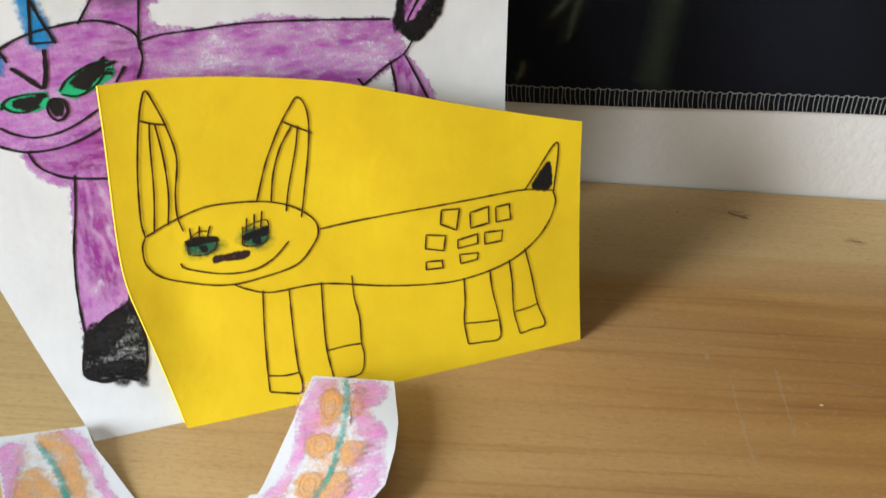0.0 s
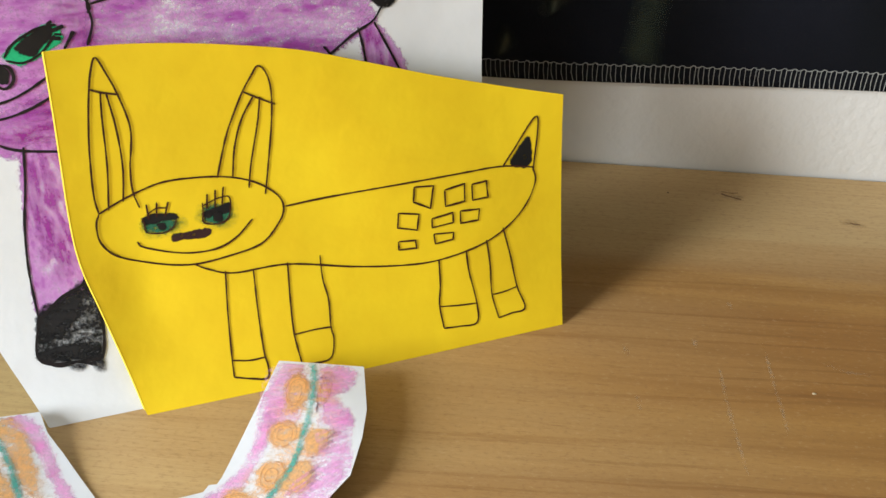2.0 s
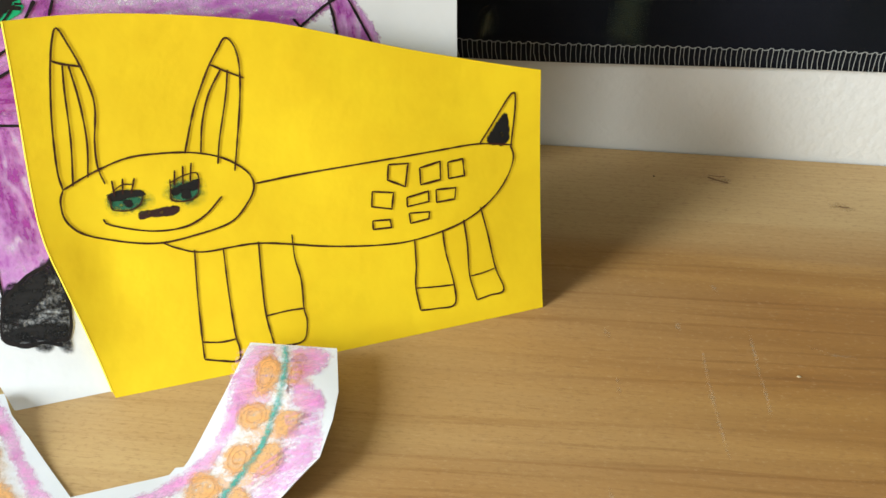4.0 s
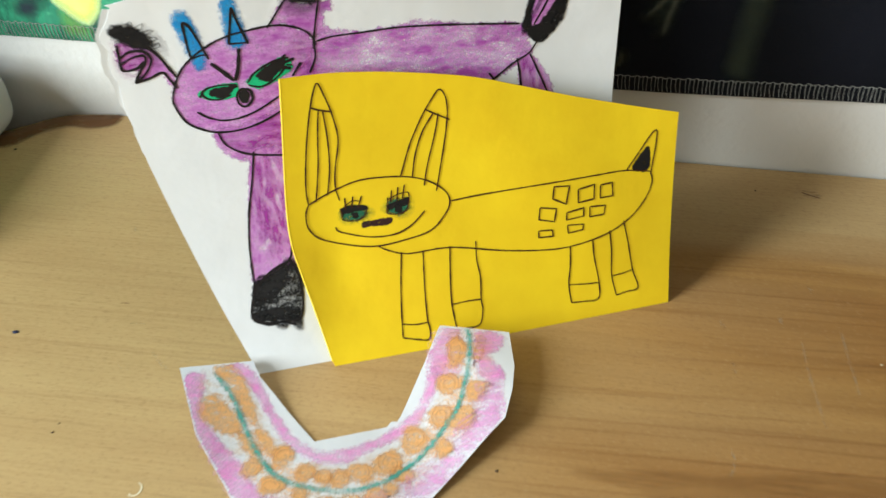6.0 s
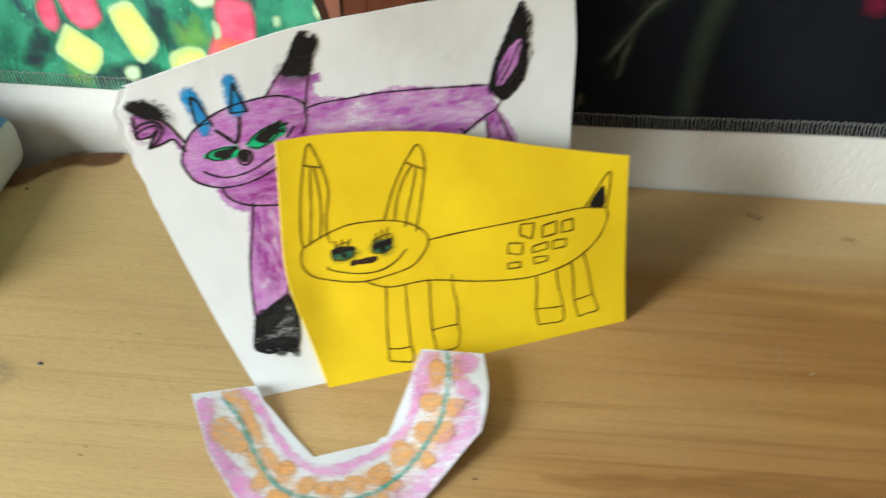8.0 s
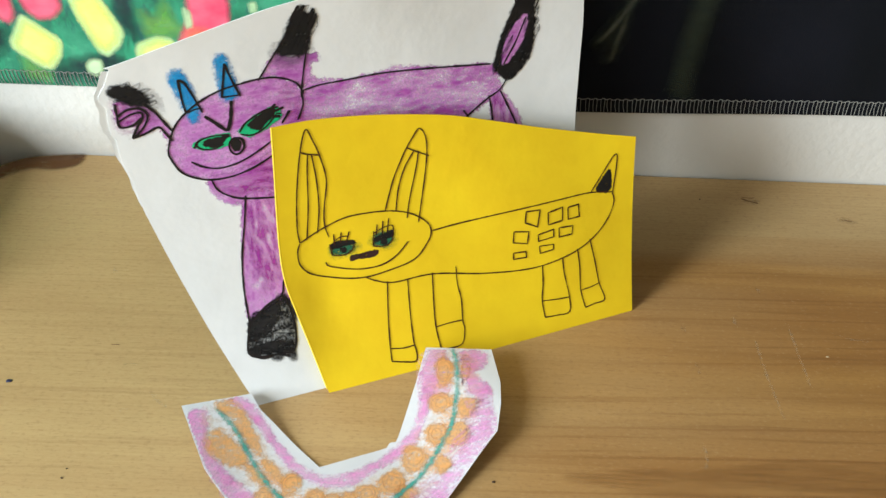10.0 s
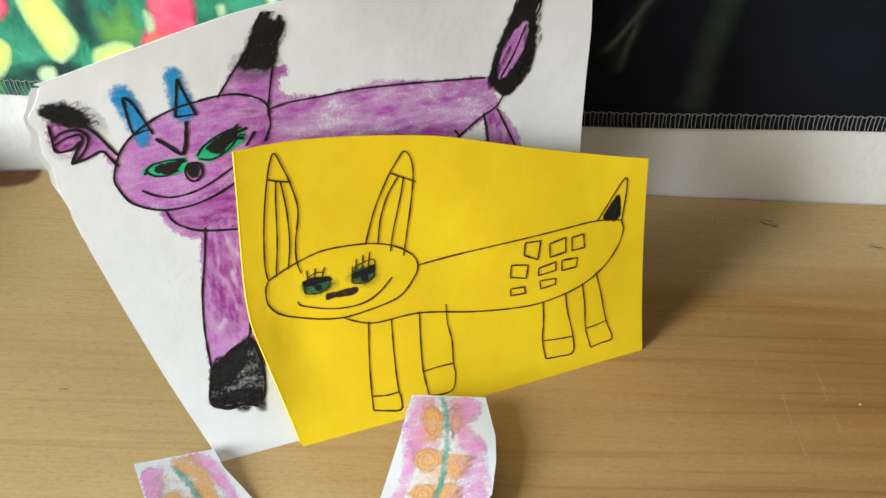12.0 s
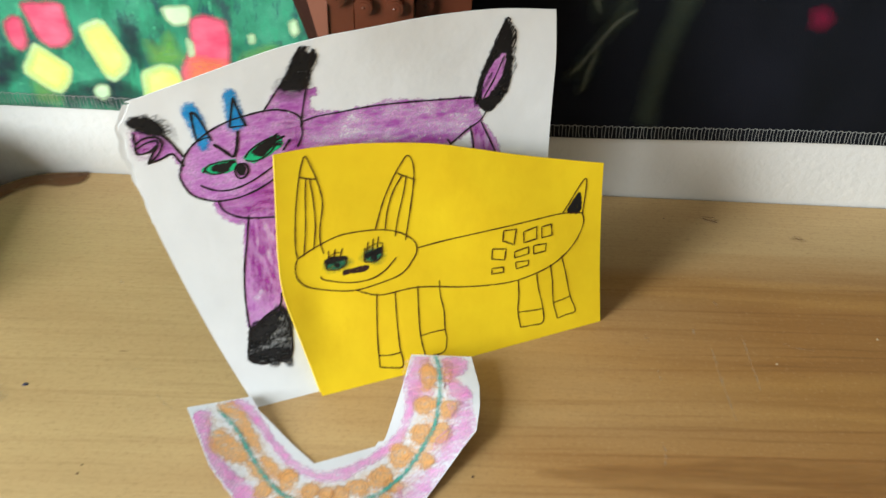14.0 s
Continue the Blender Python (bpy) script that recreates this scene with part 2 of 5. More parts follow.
def painted_block():
    """White primed block whose top is covered in blue paint with a ragged border."""
    m, t, b = material("white_block_blue_paint", 0.6, spec=0.35)
    tc = t.nodes.new("ShaderNodeTexCoord")
    sep = t.nodes.new("ShaderNodeSeparateXYZ")
    t.links.new(tc.outputs["Object"], sep.inputs[0])
    n = noise_of(t, stretched(t, 1, 1, 1), 260, 4)
    f = noise_of(t, stretched(t, 1, 1, 1), 60, 3)
    h = maths(t, "ADD", sep.outputs[2], maths(t, "MULTIPLY", maths(t, "SUBTRACT", n, 0.5), 0.0055))
    h = maths(t, "SUBTRACT", h, maths(t, "MULTIPLY", maths(t, "MAXIMUM", maths(t, "ADD", sep.outputs[0], 0.1215), -0.004), 0.9))
    k = maths(t, "MULTIPLY", maths(t, "SUBTRACT", h, 0.0095), 2600.0, True)
    white = mixed(t, f, (0.44, 0.44, 0.42), (0.53, 0.53, 0.51))
    blue = mixed(t, f, (0.05, 0.17, 0.36), (0.12, 0.30, 0.52))
    t.links.new(mixed(t, k, white, blue), b.inputs["Base Color"])
    bumped(t, b, n, 0.0003, 0.4)
    return m


yellow_paper = paper("yellow_paper", (0.92, 0.652, 0.014), (0.855, 0.575, 0.011), 0.6, 0.32)
yellow_edge_highlight = paper("pale_yellow_edge_highlight", (0.93, 0.69, 0.06), (0.90, 0.64, 0.04), 0.8)
white_paper = paper("white_paper", (0.80, 0.822, 0.842), (0.755, 0.775, 0.795), crease=0.3)
strip_paper = paper("strip_paper", (0.66, 0.68, 0.72), (0.62, 0.64, 0.68))
pen_ink = plain("black_pen_ink", (0.014, 0.011, 0.011), 0.6, spec=0.2, vary=0.3)
fine_ink = plain("brown_black_pen_ink", (0.054, 0.017, 0.008), 0.6, spec=0.2, vary=0.3)
orange_line = wax("orange_crayon_line", (0.72, 0.35, 0.12), (0.64, 0.28, 0.08), 0.62, 0.7, rag=1.0, tooth=0.6, streak=0.2)
pink_stroke = wax("pink_crayon_stroke", (0.82, 0.44, 0.72), (0.74, 0.31, 0.62), 0.34, 0.9, rag=1.1, tooth=0.9, streak=0.2)
black_marker = wax("black_marker_pen", (0.010, 0.010, 0.010), (0.018, 0.015, 0.014), 1.2, 0.35, streak=0.15, tooth=0.3)
brown_marker = wax("brown_marker_pen", (0.030, 0.013, 0.012), (0.05, 0.02, 0.018), 1.0, 0.35, streak=0.4, tooth=0.4)
black_crayon = wax("black_crayon", (0.007, 0.007, 0.007), (0.020, 0.019, 0.020), 0.92, 0.6, tooth=0.8, streak=0.6)
purple_crayon = wax("purple_crayon", (0.71, 0.38, 0.73), (0.38, 0.070, 0.40), 0.95, 0.6, tooth=0.85, streak=0.34, turn=24, wide=230, mid=0.47, blotch=1.7)
loose_purple = wax("loose_purple_crayon", (0.73, 0.42, 0.75), (0.40, 0.078, 0.42), 0.82, 0.6, tooth=1.1, streak=0.62, turn=-10, wide=130, mid=0.48, blotch=2.6)
worn_black = wax("worn_black_crayon", (0.008, 0.008, 0.008), (0.020, 0.019, 0.020), 0.84, 0.5, tooth=1.1, streak=0.5, turn=20, wide=170)
dense_black_crayon = wax("dense_black_crayon", (0.008, 0.008, 0.008), (0.014, 0.013, 0.014), 1.12, 0.6, tooth=0.5, streak=0.3)
loose_black = wax("loose_black_crayon", (0.010, 0.010, 0.010), (0.022, 0.020, 0.022), 0.72, 0.6, rag=1.3, tooth=0.9, streak=0.2)
black_smudge = wax("black_smudge", (0.03, 0.026, 0.03), (0.05, 0.04, 0.05), 0.42, 2.0, tooth=0.5, streak=0.4)
upright_purple_crayon = wax("upright_purple_crayon", (0.76, 0.46, 0.79), (0.40, 0.075, 0.43), 1.0, 0.6, tooth=0.40, streak=0.85, upright=True, wide=150, mid=0.46, blotch=1.2)
blue_crayon = wax("blue_crayon", (0.022, 0.33, 0.70), (0.010, 0.18, 0.50), 0.95, 0.9, streak=0.35)
green_pencil = wax("green_pencil", (0.020, 0.60, 0.26), (0.012, 0.40, 0.17), 1.0, 0.4, streak=0.2)
dark_green_pencil = wax("dark_green_pencil", (0.035, 0.19, 0.10), (0.018, 0.10, 0.055), 0.85, 0.9, streak=0.3)
green_haze = wax("green_pencil_haze", (0.10, 0.28, 0.05), (0.06, 0.20, 0.05), 0.42, 1.8, rag=2.0, tooth=0.6, streak=0.5)
pink_crayon = wax("pink_crayon", (0.84, 0.50, 0.74), (0.70, 0.25, 0.55), 0.72, 1.1, tooth=0.6, streak=0.5, wide=200)
pale_pink_crayon = wax("pale_pink_crayon", (0.87, 0.58, 0.80), (0.76, 0.36, 0.66), 0.46, 1.2, tooth=0.7, streak=1.0, turn=40)
orange_crayon = wax("orange_crayon", (0.79, 0.46, 0.20), (0.70, 0.35, 0.13), 0.72, 1.1, tooth=0.6, streak=0.5, turn=60, wide=240)
orange_wash = wax("orange_wash", (0.84, 0.56, 0.34), (0.80, 0.46, 0.26), 0.25, 1.6, tooth=0.7, streak=0.8, turn=30)
solid_orange_crayon = wax("solid_orange_crayon", (0.79, 0.46, 0.20), (0.70, 0.35, 0.13), 0.72, 1.1, tooth=0.6, streak=0.6, turn=-40, wide=240)
teal_crayon = wax("teal_crayon", (0.10, 0.44, 0.40), (0.035, 0.30, 0.25), 0.60, 0.8, tooth=0.8, streak=0.3, wide=200)
fibre_paper = paper("torn_paper_fibre", (0.74, 0.745, 0.74), (0.54, 0.545, 0.54), 0.95)
rose_print = wax("rose_print", (0.90, 0.17, 0.26), (0.72, 0.045, 0.12), 1.5, 1.3, rag=1.2, tooth=0.1, streak=0.0, wide=90)
rim_print = wax("pale_green_print", (0.62, 0.84, 0.46), (0.44, 0.76, 0.40), 1.6, 0.9, rag=1.0, tooth=0.1, streak=0.0, wide=120)
yellow_print = wax("yellow_print", (0.90, 0.86, 0.17), (0.74, 0.87, 0.32), 1.3, 2.2, rag=1.6, tooth=0.1, streak=0.0, wide=70)
cream_print = wax("cream_print", (0.66, 0.86, 0.52), (0.50, 0.76, 0.44), 1.6, 1.0, rag=0.6, tooth=0.1, streak=0.0)
orange_print = wax("orange_print", (0.90, 0.34, 0.10), (0.86, 0.26, 0.14), 0.6, 2.4, rag=1.5, tooth=0.1, streak=0.1)
lime_print = wax("lime_print", (0.34, 0.60, 0.10), (0.12, 0.38, 0.08), 0.5, 2.2, rag=2.5, tooth=0.1, streak=0.1)
dusk_print = wax("dusk_print", (0.020, 0.045, 0.045), (0.03, 0.04, 0.06), 0.65, 2.2, rag=2.5, tooth=0.1, streak=0.1)
olive_print = wax("olive_print", (0.058, 0.074, 0.052), (0.024, 0.034, 0.024), 0.50, 1.6, rag=1.2, tooth=0.2, streak=0.2)
pale_streak_print = wax("pale_streak_print", (0.15, 0.165, 0.125), (0.06, 0.07, 0.055), 0.85, 1.2, rag=1.5, tooth=0.5, streak=0.2)
dim_rose_print = wax("dim_rose_print", (0.26, 0.010, 0.045), (0.12, 0.006, 0.03), 0.62, 2.6, rag=2.4, tooth=0.8, streak=0.1)
magenta_crayon = wax("magenta_crayon", (0.46, 0.06, 0.38), (0.34, 0.03, 0.30), 0.30, 2.4, tooth=0.7, streak=0.6, turn=-20, wide=200)
upright_magenta = wax("upright_magenta_crayon", (0.50, 0.10, 0.46), (0.36, 0.04, 0.34), 0.34, 1.6, tooth=0.35, streak=1.0, upright=True, wide=140)
black_stroke = plain("black_crayon_stroke", (0.010, 0.009, 0.010), 0.7, spec=0.2, vary=0.4)
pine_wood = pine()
bark = plain("dark_bark_edge", (0.13, 0.060, 0.025), 0.7, vary=0.5, scale=250)
inner_bark = wax("inner_bark_brown", (0.20, 0.095, 0.038), (0.13, 0.058, 0.022), 0.80, 1.6, rag=2.4, tooth=0.5, streak=0.4)
knot_brown = wax("knot_brown", (0.38, 0.22, 0.095), (0.30, 0.16, 0.065), 0.25, 1.2)
band_brown = wax("summer_growth_brown", (0.33, 0.150, 0.046), (0.27, 0.118, 0.036), 0.19, 0.8, rag=1.4, tooth=0.35, streak=0.0, drawn=14.0)
split_brown = plain("knot_split_brown", (0.19, 0.10, 0.045), 0.6)
pencil_mark = wax("faded_pencil_mark", (0.12, 0.17, 0.13), (0.20, 0.17, 0.09), 0.35, 1.0, tooth=0.8)
scratch_pale = wax("pale_scratch", (0.74, 0.57, 0.38), (0.60, 0.44, 0.27), 0.14, 1.0, tooth=0.9, streak=0.5)
smear_grey = wax("grey_paint_smear", (0.24, 0.21, 0.15), (0.18, 0.17, 0.13), 0.30, 2.0, rag=2.0)
spot_blue = plain("dark_blue_spot", (0.012, 0.016, 0.05), 0.5)
spot_brown = plain("dark_brown_spot", (0.05, 0.025, 0.012), 0.6)
glue_pale = plain("dried_glue", (0.70, 0.61, 0.44), 0.4)
crumb_pale = plain("pale_crumb", (0.46, 0.36, 0.22), 0.6)
wall_white = wall_paint()
mat_cloth = mat_print()
thread_grey = plain("grey_thread", (0.32, 0.32, 0.305), 0.75, vary=0.25)
brown_plastic = brick_plastic()
# lighter and darker copies of the brick brown: light and shade put into colour
lit_slope_plastic = plain("lit_satin_brown_plastic", (0.150, 0.044, 0.021), 0.42, vary=0.15, scale=150)
dark_shade_plastic = plain("dark_shade_brown_plastic", (0.026, 0.008, 0.005), 0.45, spec=0.15, vary=0.3, scale=150)
block_paint = painted_block()
room_paint = plain("room_paint", (0.83, 0.78, 0.69), 0.85, vary=0.05, scale=8)
floor_boards = plain("floor_boards", (0.26, 0.21, 0.16), 0.55, vary=0.2, scale=12)


# ---------------------------------------------------------------- building blocks
MM = 0.001


def link_mesh(name, verts, faces, mat, parent=None, label="", smooth=False):
    me = bpy.data.meshes.new(name)
    me.from_pydata([tuple(v) for v in verts], [], faces)
    me.update()
    me.materials.append(mat)
    if smooth:
        me.polygons.foreach_set("use_smooth", [True] * len(me.polygons))
    ob = new(name, me)
    if parent is not None:
        ob.parent = parent
    if label:
        ob["label"] = label
    return ob


def part(name, bm, mat, parent=None, label="", smooth=False):
    bmesh.ops.recalc_face_normals(bm, faces=bm.faces)
    me = bpy.data.meshes.new(name)
    bm.to_mesh(me)
    bm.free()
    me.materials.append(mat)
    if smooth:
        me.polygons.foreach_set("use_smooth", [True] * len(me.polygons))
    ob = new(name, me)
    if parent is not None:
        ob.parent = parent
    if label:
        ob["label"] = label
    return ob


def box(x0, y0, z0, x1, y1, z1, bevel=0.0, segments=2):
    bm = bmesh.new()
    bmesh.ops.create_cube(bm, size=1.0)
    for v in bm.verts:
        v.co = Vector(((x0 + x1) / 2 + v.co.x * (x1 - x0), (y0 + y1) / 2 + v.co.y * (y1 - y0), (z0 + z1) / 2 + v.co.z * (z1 - z0)))
    if bevel:
        bmesh.ops.bevel(bm, geom=bm.edges[:], offset=bevel, segments=segments, profile=0.5, affect="EDGES")
    return bm


def spline(points, step=0.5, closed=False):
    """Points along a smooth curve through the given ones."""
    p = [np.array(q, float) for q in points]
    if closed:
        ends = [p[-1]] + p + [p[0], p[1]]
    else:
        ends = [2 * p[0] - p[1]] + p + [2 * p[-1] - p[-2]]
    out = []
    for a, b, c, d in zip(ends, ends[1:], ends[2:], ends[3:]):
        n = max(2, int(np.linalg.norm(c - b) / step))
        for i in range(n):
            t = i / n
            out.append(0.5 * (2 * b + (c - a) * t + (2 * a - 5 * b + 4 * c - d) * t * t + (3 * b - a - 3 * c + d) * t ** 3))
    if not closed:
        out.append(p[-1])
    return np.array(out)


def signed_distance(poly, xs, ys):
    """Distance in mm from the outline, positive inside."""
    d = np.full(xs.shape, 1e9)
    inside = np.zeros(xs.shape, bool)
    for (x0, y0), (x1, y1) in zip(poly, np.roll(poly, -1, axis=0)):
        ex, ey = x1 - x0, y1 - y0
        t = np.clip(((xs - x0) * ex + (ys - y0) * ey) / max(ex * ex + ey * ey, 1e-9), 0, 1)
        d = np.minimum(d, np.hypot(xs - x0 - t * ex, ys - y0 - t * ey))
        cross = ((y0 > ys) != (y1 > ys)) & (xs < ex * (ys - y0) / (ey if abs(ey) > 1e-9 else 1e-9) + x0)
        inside ^= cross
    return np.where(inside, d, -d)


level, limits = {}, {}


def crayon(parent, surface, points, mat, ragged=0.5, step=0.5, name="crayon_patch"):
    """A coloured patch that lies on a sheet; its border is ragged in the material."""
    poly = spline(points, 0.8, True)
    lo, hi = poly.min(0) - 1.2 * ragged - 0.6, poly.max(0) + 1.2 * ragged + 0.6
    nx, ny = [max(3, int((hi[i] - lo[i]) / step)) for i in (0, 1)]
    xs, ys = np.meshgrid(np.linspace(lo[0], hi[0], nx), np.linspace(lo[1], hi[1], ny))
    sd = signed_distance(poly, xs, ys)
    if parent.name in limits:
        rim = signed_distance(limits[parent.name], xs, ys)
        sd = np.where(rim < 0.05, -4.0, np.minimum(sd, rim))
    level[parent.name] = level.get(parent.name, 0) + 1
    lift = 0.02 + 0.004 * level[parent.name]
    index, verts, edge, faces = {}, [], [], []

    def corner(j, i):
        if (j, i) not in index:
            index[(j, i)] = len(verts)
            verts.append(surface(xs[j, i], ys[j, i], lift))
            edge.append(sd[j, i] / ragged)
        return index[(j, i)]

    for j in range(ny - 1):
        for i in range(nx - 1):
            if sd[j:j + 2, i:i + 2].max() > -1.1 * ragged:
                faces.append((corner(j, i), corner(j, i + 1), corner(j + 1, i + 1), corner(j + 1, i)))
    text = mat.name.replace("_", " ") if name in ("crayon_patch", "printed_gem") else ""
    ob = link_mesh(name, verts, faces, mat, parent, text, smooth=True)
    ob.data.attributes.new("edge", "FLOAT", "POINT").data.foreach_set("value", edge)
    return ob


def ribbon(surface, line, width, lift, seed=0):
    rng = np.random.default_rng(seed)
    line = np.asarray(line)
    d = np.gradient(line, axis=0)
    d /= np.maximum(np.linalg.norm(d, axis=1), 1e-9)[:, None]
    n = np.stack([-d[:, 1], d[:, 0]], 1)
    k = len(line)
    w = width / 2 * (1 + 0.16 * np.interp(np.arange(k), np.arange(0, k + 6, 3), rng.normal(0, 1, len(np.arange(0, k + 6, 3)))).clip(-1.5, 1.5))
    w[0] *= 0.7
    w[-1] *= 0.6
    verts = [surface(*(q + s * m * a), lift) for q, m, a in zip(line, n, w) for s in (1, -1)]
    faces = [(2 * i, 2 * i + 1, 2 * i + 3, 2 * i + 2) for i in range(k - 1)]
    return verts, faces


def ink(parent, surface, points, width, mat=None, name="ink_line"):
    """A pen stroke that follows the sheet."""
    line = spline(points, 0.4) if len(points) > 2 else np.linspace(points[0], points[1], 10)
    width *= 0.88 if parent.name == "yellow_card" else 1.0
    verts, faces = ribbon(surface, line, width, 0.14, int(abs(points[0][0] * 97 + points[0][1] * 31)) + 1)
    return link_mesh(name, verts, faces, mat or (fine_ink if parent.name == "yellow_card" else pen_ink), parent, smooth=True)


def ink_box(parent, surface, corners, width):
    """A small four-sided pen box with its corners kept sharp."""
    c = [np.array(q) for q in corners] + [np.array(corners[0])]
    line = np.concatenate([np.linspace(a, b, 8, endpoint=False) for a, b in zip(c, c[1:])] + [[c[0]]])
    verts, faces = ribbon(surface, line, width, 0.14, int(abs(corners[0][0] * 53)) + 2)
    return link_mesh("ink_line", verts, faces, fine_ink, parent, smooth=True)


def oval(x, y, rx, ry, n=10):
    k = [1 + 0.10 * math.sin(3 * i * math.tau / n + x) + 0.09 * math.sin(2 * i * math.tau / n + 1.7 * y) for i in range(n)]
    return [(x + rx * k[i] * math.cos(i * math.tau / n), y + ry * k[i] * math.sin(i * math.tau / n)) for i in range(n)]


def scribble(parent, surface, points, mat, width=0.5, spacing=0.55, turn=0.0, over=0.5, seed=1):
    """Back-and-forth crayon strokes across a patch that overrun its outline a little."""
    rng = random.Random(seed)
    c, s = math.cos(radians(turn)), math.sin(radians(turn))
    p = spline(points, 0.8, True) @ np.array([[c, -s], [s, c]])
    line = []
    v, flip = p[:, 1].min() + spacing / 2, False
    while v < p[:, 1].max():
        near = p[np.abs(p[:, 1] - v) < 0.8]
        if len(near) > 1:
            ends = [near[:, 0].min() - rng.uniform(-0.5, 1) * over, near[:, 0].max() + rng.uniform(-0.5, 1) * over]
            line += [(u, v + rng.uniform(-0.2, 0.2)) for u in (ends[::-1] if flip else ends)]
            flip = not flip
        v += spacing * rng.uniform(0.7, 1.3)
    line = np.array(line) @ np.array([[c, s], [-s, c]])
    line = np.concatenate([np.linspace(a, b, max(2, int(np.linalg.norm(b - a) / 0.6)), endpoint=False) for a, b in zip(line, line[1:])])
    verts, faces = ribbon(surface, line, width, 0.15, seed)
    return link_mesh("crayon_line", verts, faces, mat, parent, smooth=True)


def loops(parent, surface, x, y, rx, ry):
    """A scribbled loop round an orange spot."""
    rng = random.Random(int(abs(x * 31 + y * 17)))
    start, way = rng.uniform(0, 6.3), rng.choice((-1, 1))
    reach = [(1.02 - 0.045 * i) * rng.uniform(0.82, 1.12) for i in range(15)]
    turns = [(x + rx * k * math.cos(start + way * i * 0.95), y + ry * k * math.sin(start + way * i * 0.95)) for i, k in enumerate(reach)]
    ink(parent, surface, turns, 0.24, orange_line, "crayon_line")


def sheet(name, outline, surface, mat, thickness, grid=3.0):
    """A sheet of paper cut along the outline (mm), bent to the surface, with its thickness."""
    from mathutils.geometry import delaunay_2d_cdt
    raw = np.array(outline, float)
    poly = np.concatenate([np.linspace(a, b, max(1, int(np.linalg.norm(b - a) / (grid * 0.6))), endpoint=False) for a, b in zip(raw, np.roll(raw, -1, axis=0))])
    lo, hi = poly.min(0), poly.max(0)
    xs, ys = np.meshgrid(np.arange(lo[0] + grid / 2, hi[0], grid), np.arange(lo[1] + grid / 2, hi[1], grid))
    keep = signed_distance(poly, xs, ys) > grid * 0.4
    pts = [Vector(q) for q in poly] + [Vector(q) for q in zip(xs[keep], ys[keep])]
    n = len(poly)
    co, _, tris, _, _, _ = delaunay_2d_cdt(pts, [], [list(range(n))], 1, 1e-5)
    m = len(co)
    verts = [surface(q[0], q[1], 0.0) for q in co] + [surface(q[0], q[1], -thickness) for q in co]
    faces = [tuple(f) for f in tris] + [tuple(m + i for i in reversed(f)) for f in tris]
    count = {}
    for f in tris:
        for a, b in zip(f, list(f[1:]) + [f[0]]):
            count[(a, b)] = True
    flat_from, rim = len(faces), set()
    for a, b in count:
        if (b, a) not in count:
            faces.append((b, a, a + m, b + m))
            rim |= {frozenset((a, b)), frozenset((a + m, b + m))}
    if grid < 10:
        limits[name] = poly
    ob = link_mesh(name, verts, faces, mat)
    ob.data.polygons.foreach_set("use_smooth", [i < flat_from for i in range(len(faces))])
    ob.data.attributes.new("sharp_edge", "BOOLEAN", "EDGE").data.foreach_set("value", [frozenset(e.vertices) in rim for e in ob.data.edges])
    return ob


# ---------------------------------------------------------------- room
def room():
    wall = part("wall_north", box(-0.52, 0.0, -0.75, 1.45, 0.1, 1.55), wall_white)
    tagged(wall, "white painted wall with fine orange-peel texture", "wall", kind="structure")
    for name, b in (("wall_east", (1.45, -1.75, -0.75, 1.55, 0.1, 1.55)), ("wall_south", (-0.52, -1.85, -0.75, 1.45, -1.75, 1.55))):
        tagged(part(name, box(*b), room_paint), "plain pale painted room wall", "wall", kind="structure")
    bm = bmesh.new()
    for b in ((-0.62, -1.85, -0.75, -0.52, -0.78, 1.55), (-0.62, -0.16, -0.75, -0.52, 0.1, 1.55), (-0.62, -0.78, -0.75, -0.52, -0.16, 0.06), (-0.62, -0.78, 0.56, -0.52, -0.16, 1.55)):
        one = box(*b)
        me = bpy.data.meshes.new("wall_west")
        one.to_mesh(me)
        one.free()
        bm.from_mesh(me)
        bpy.data.meshes.remove(me)
    tagged(part("wall_west", bm, room_paint), "plain pale painted wall with a window opening", "wall", kind="structure")
    tagged(part("floor", box(-0.62, -1.85, -0.85, 1.55, 0.1, -0.75), floor_boards), "brown wooden floor of the room", "floor", kind="structure")
    tagged(part("ceiling", box(-0.62, -1.85, 1.55, 1.55, 0.1, 1.65), room_paint), "plain pale ceiling of the room", "ceiling", kind="structure")


room()


# ---------------------------------------------------------------- desk
def flat(x, y, lift=0.0):
    return Vector((float(x), float(y), lift * 0.5)) * MM


BACK_EDGE = [(760, -0.8), (300, -0.8), (0, -0.8), (-78, -0.8), (-88, -1.0), (-98, -2.4), (-104, -5.0), (-109, -9.0), (-116, -14.0), (-126, -20.5), (-144, -27), (-206, -33), (-340, -33), (-500, -36)]


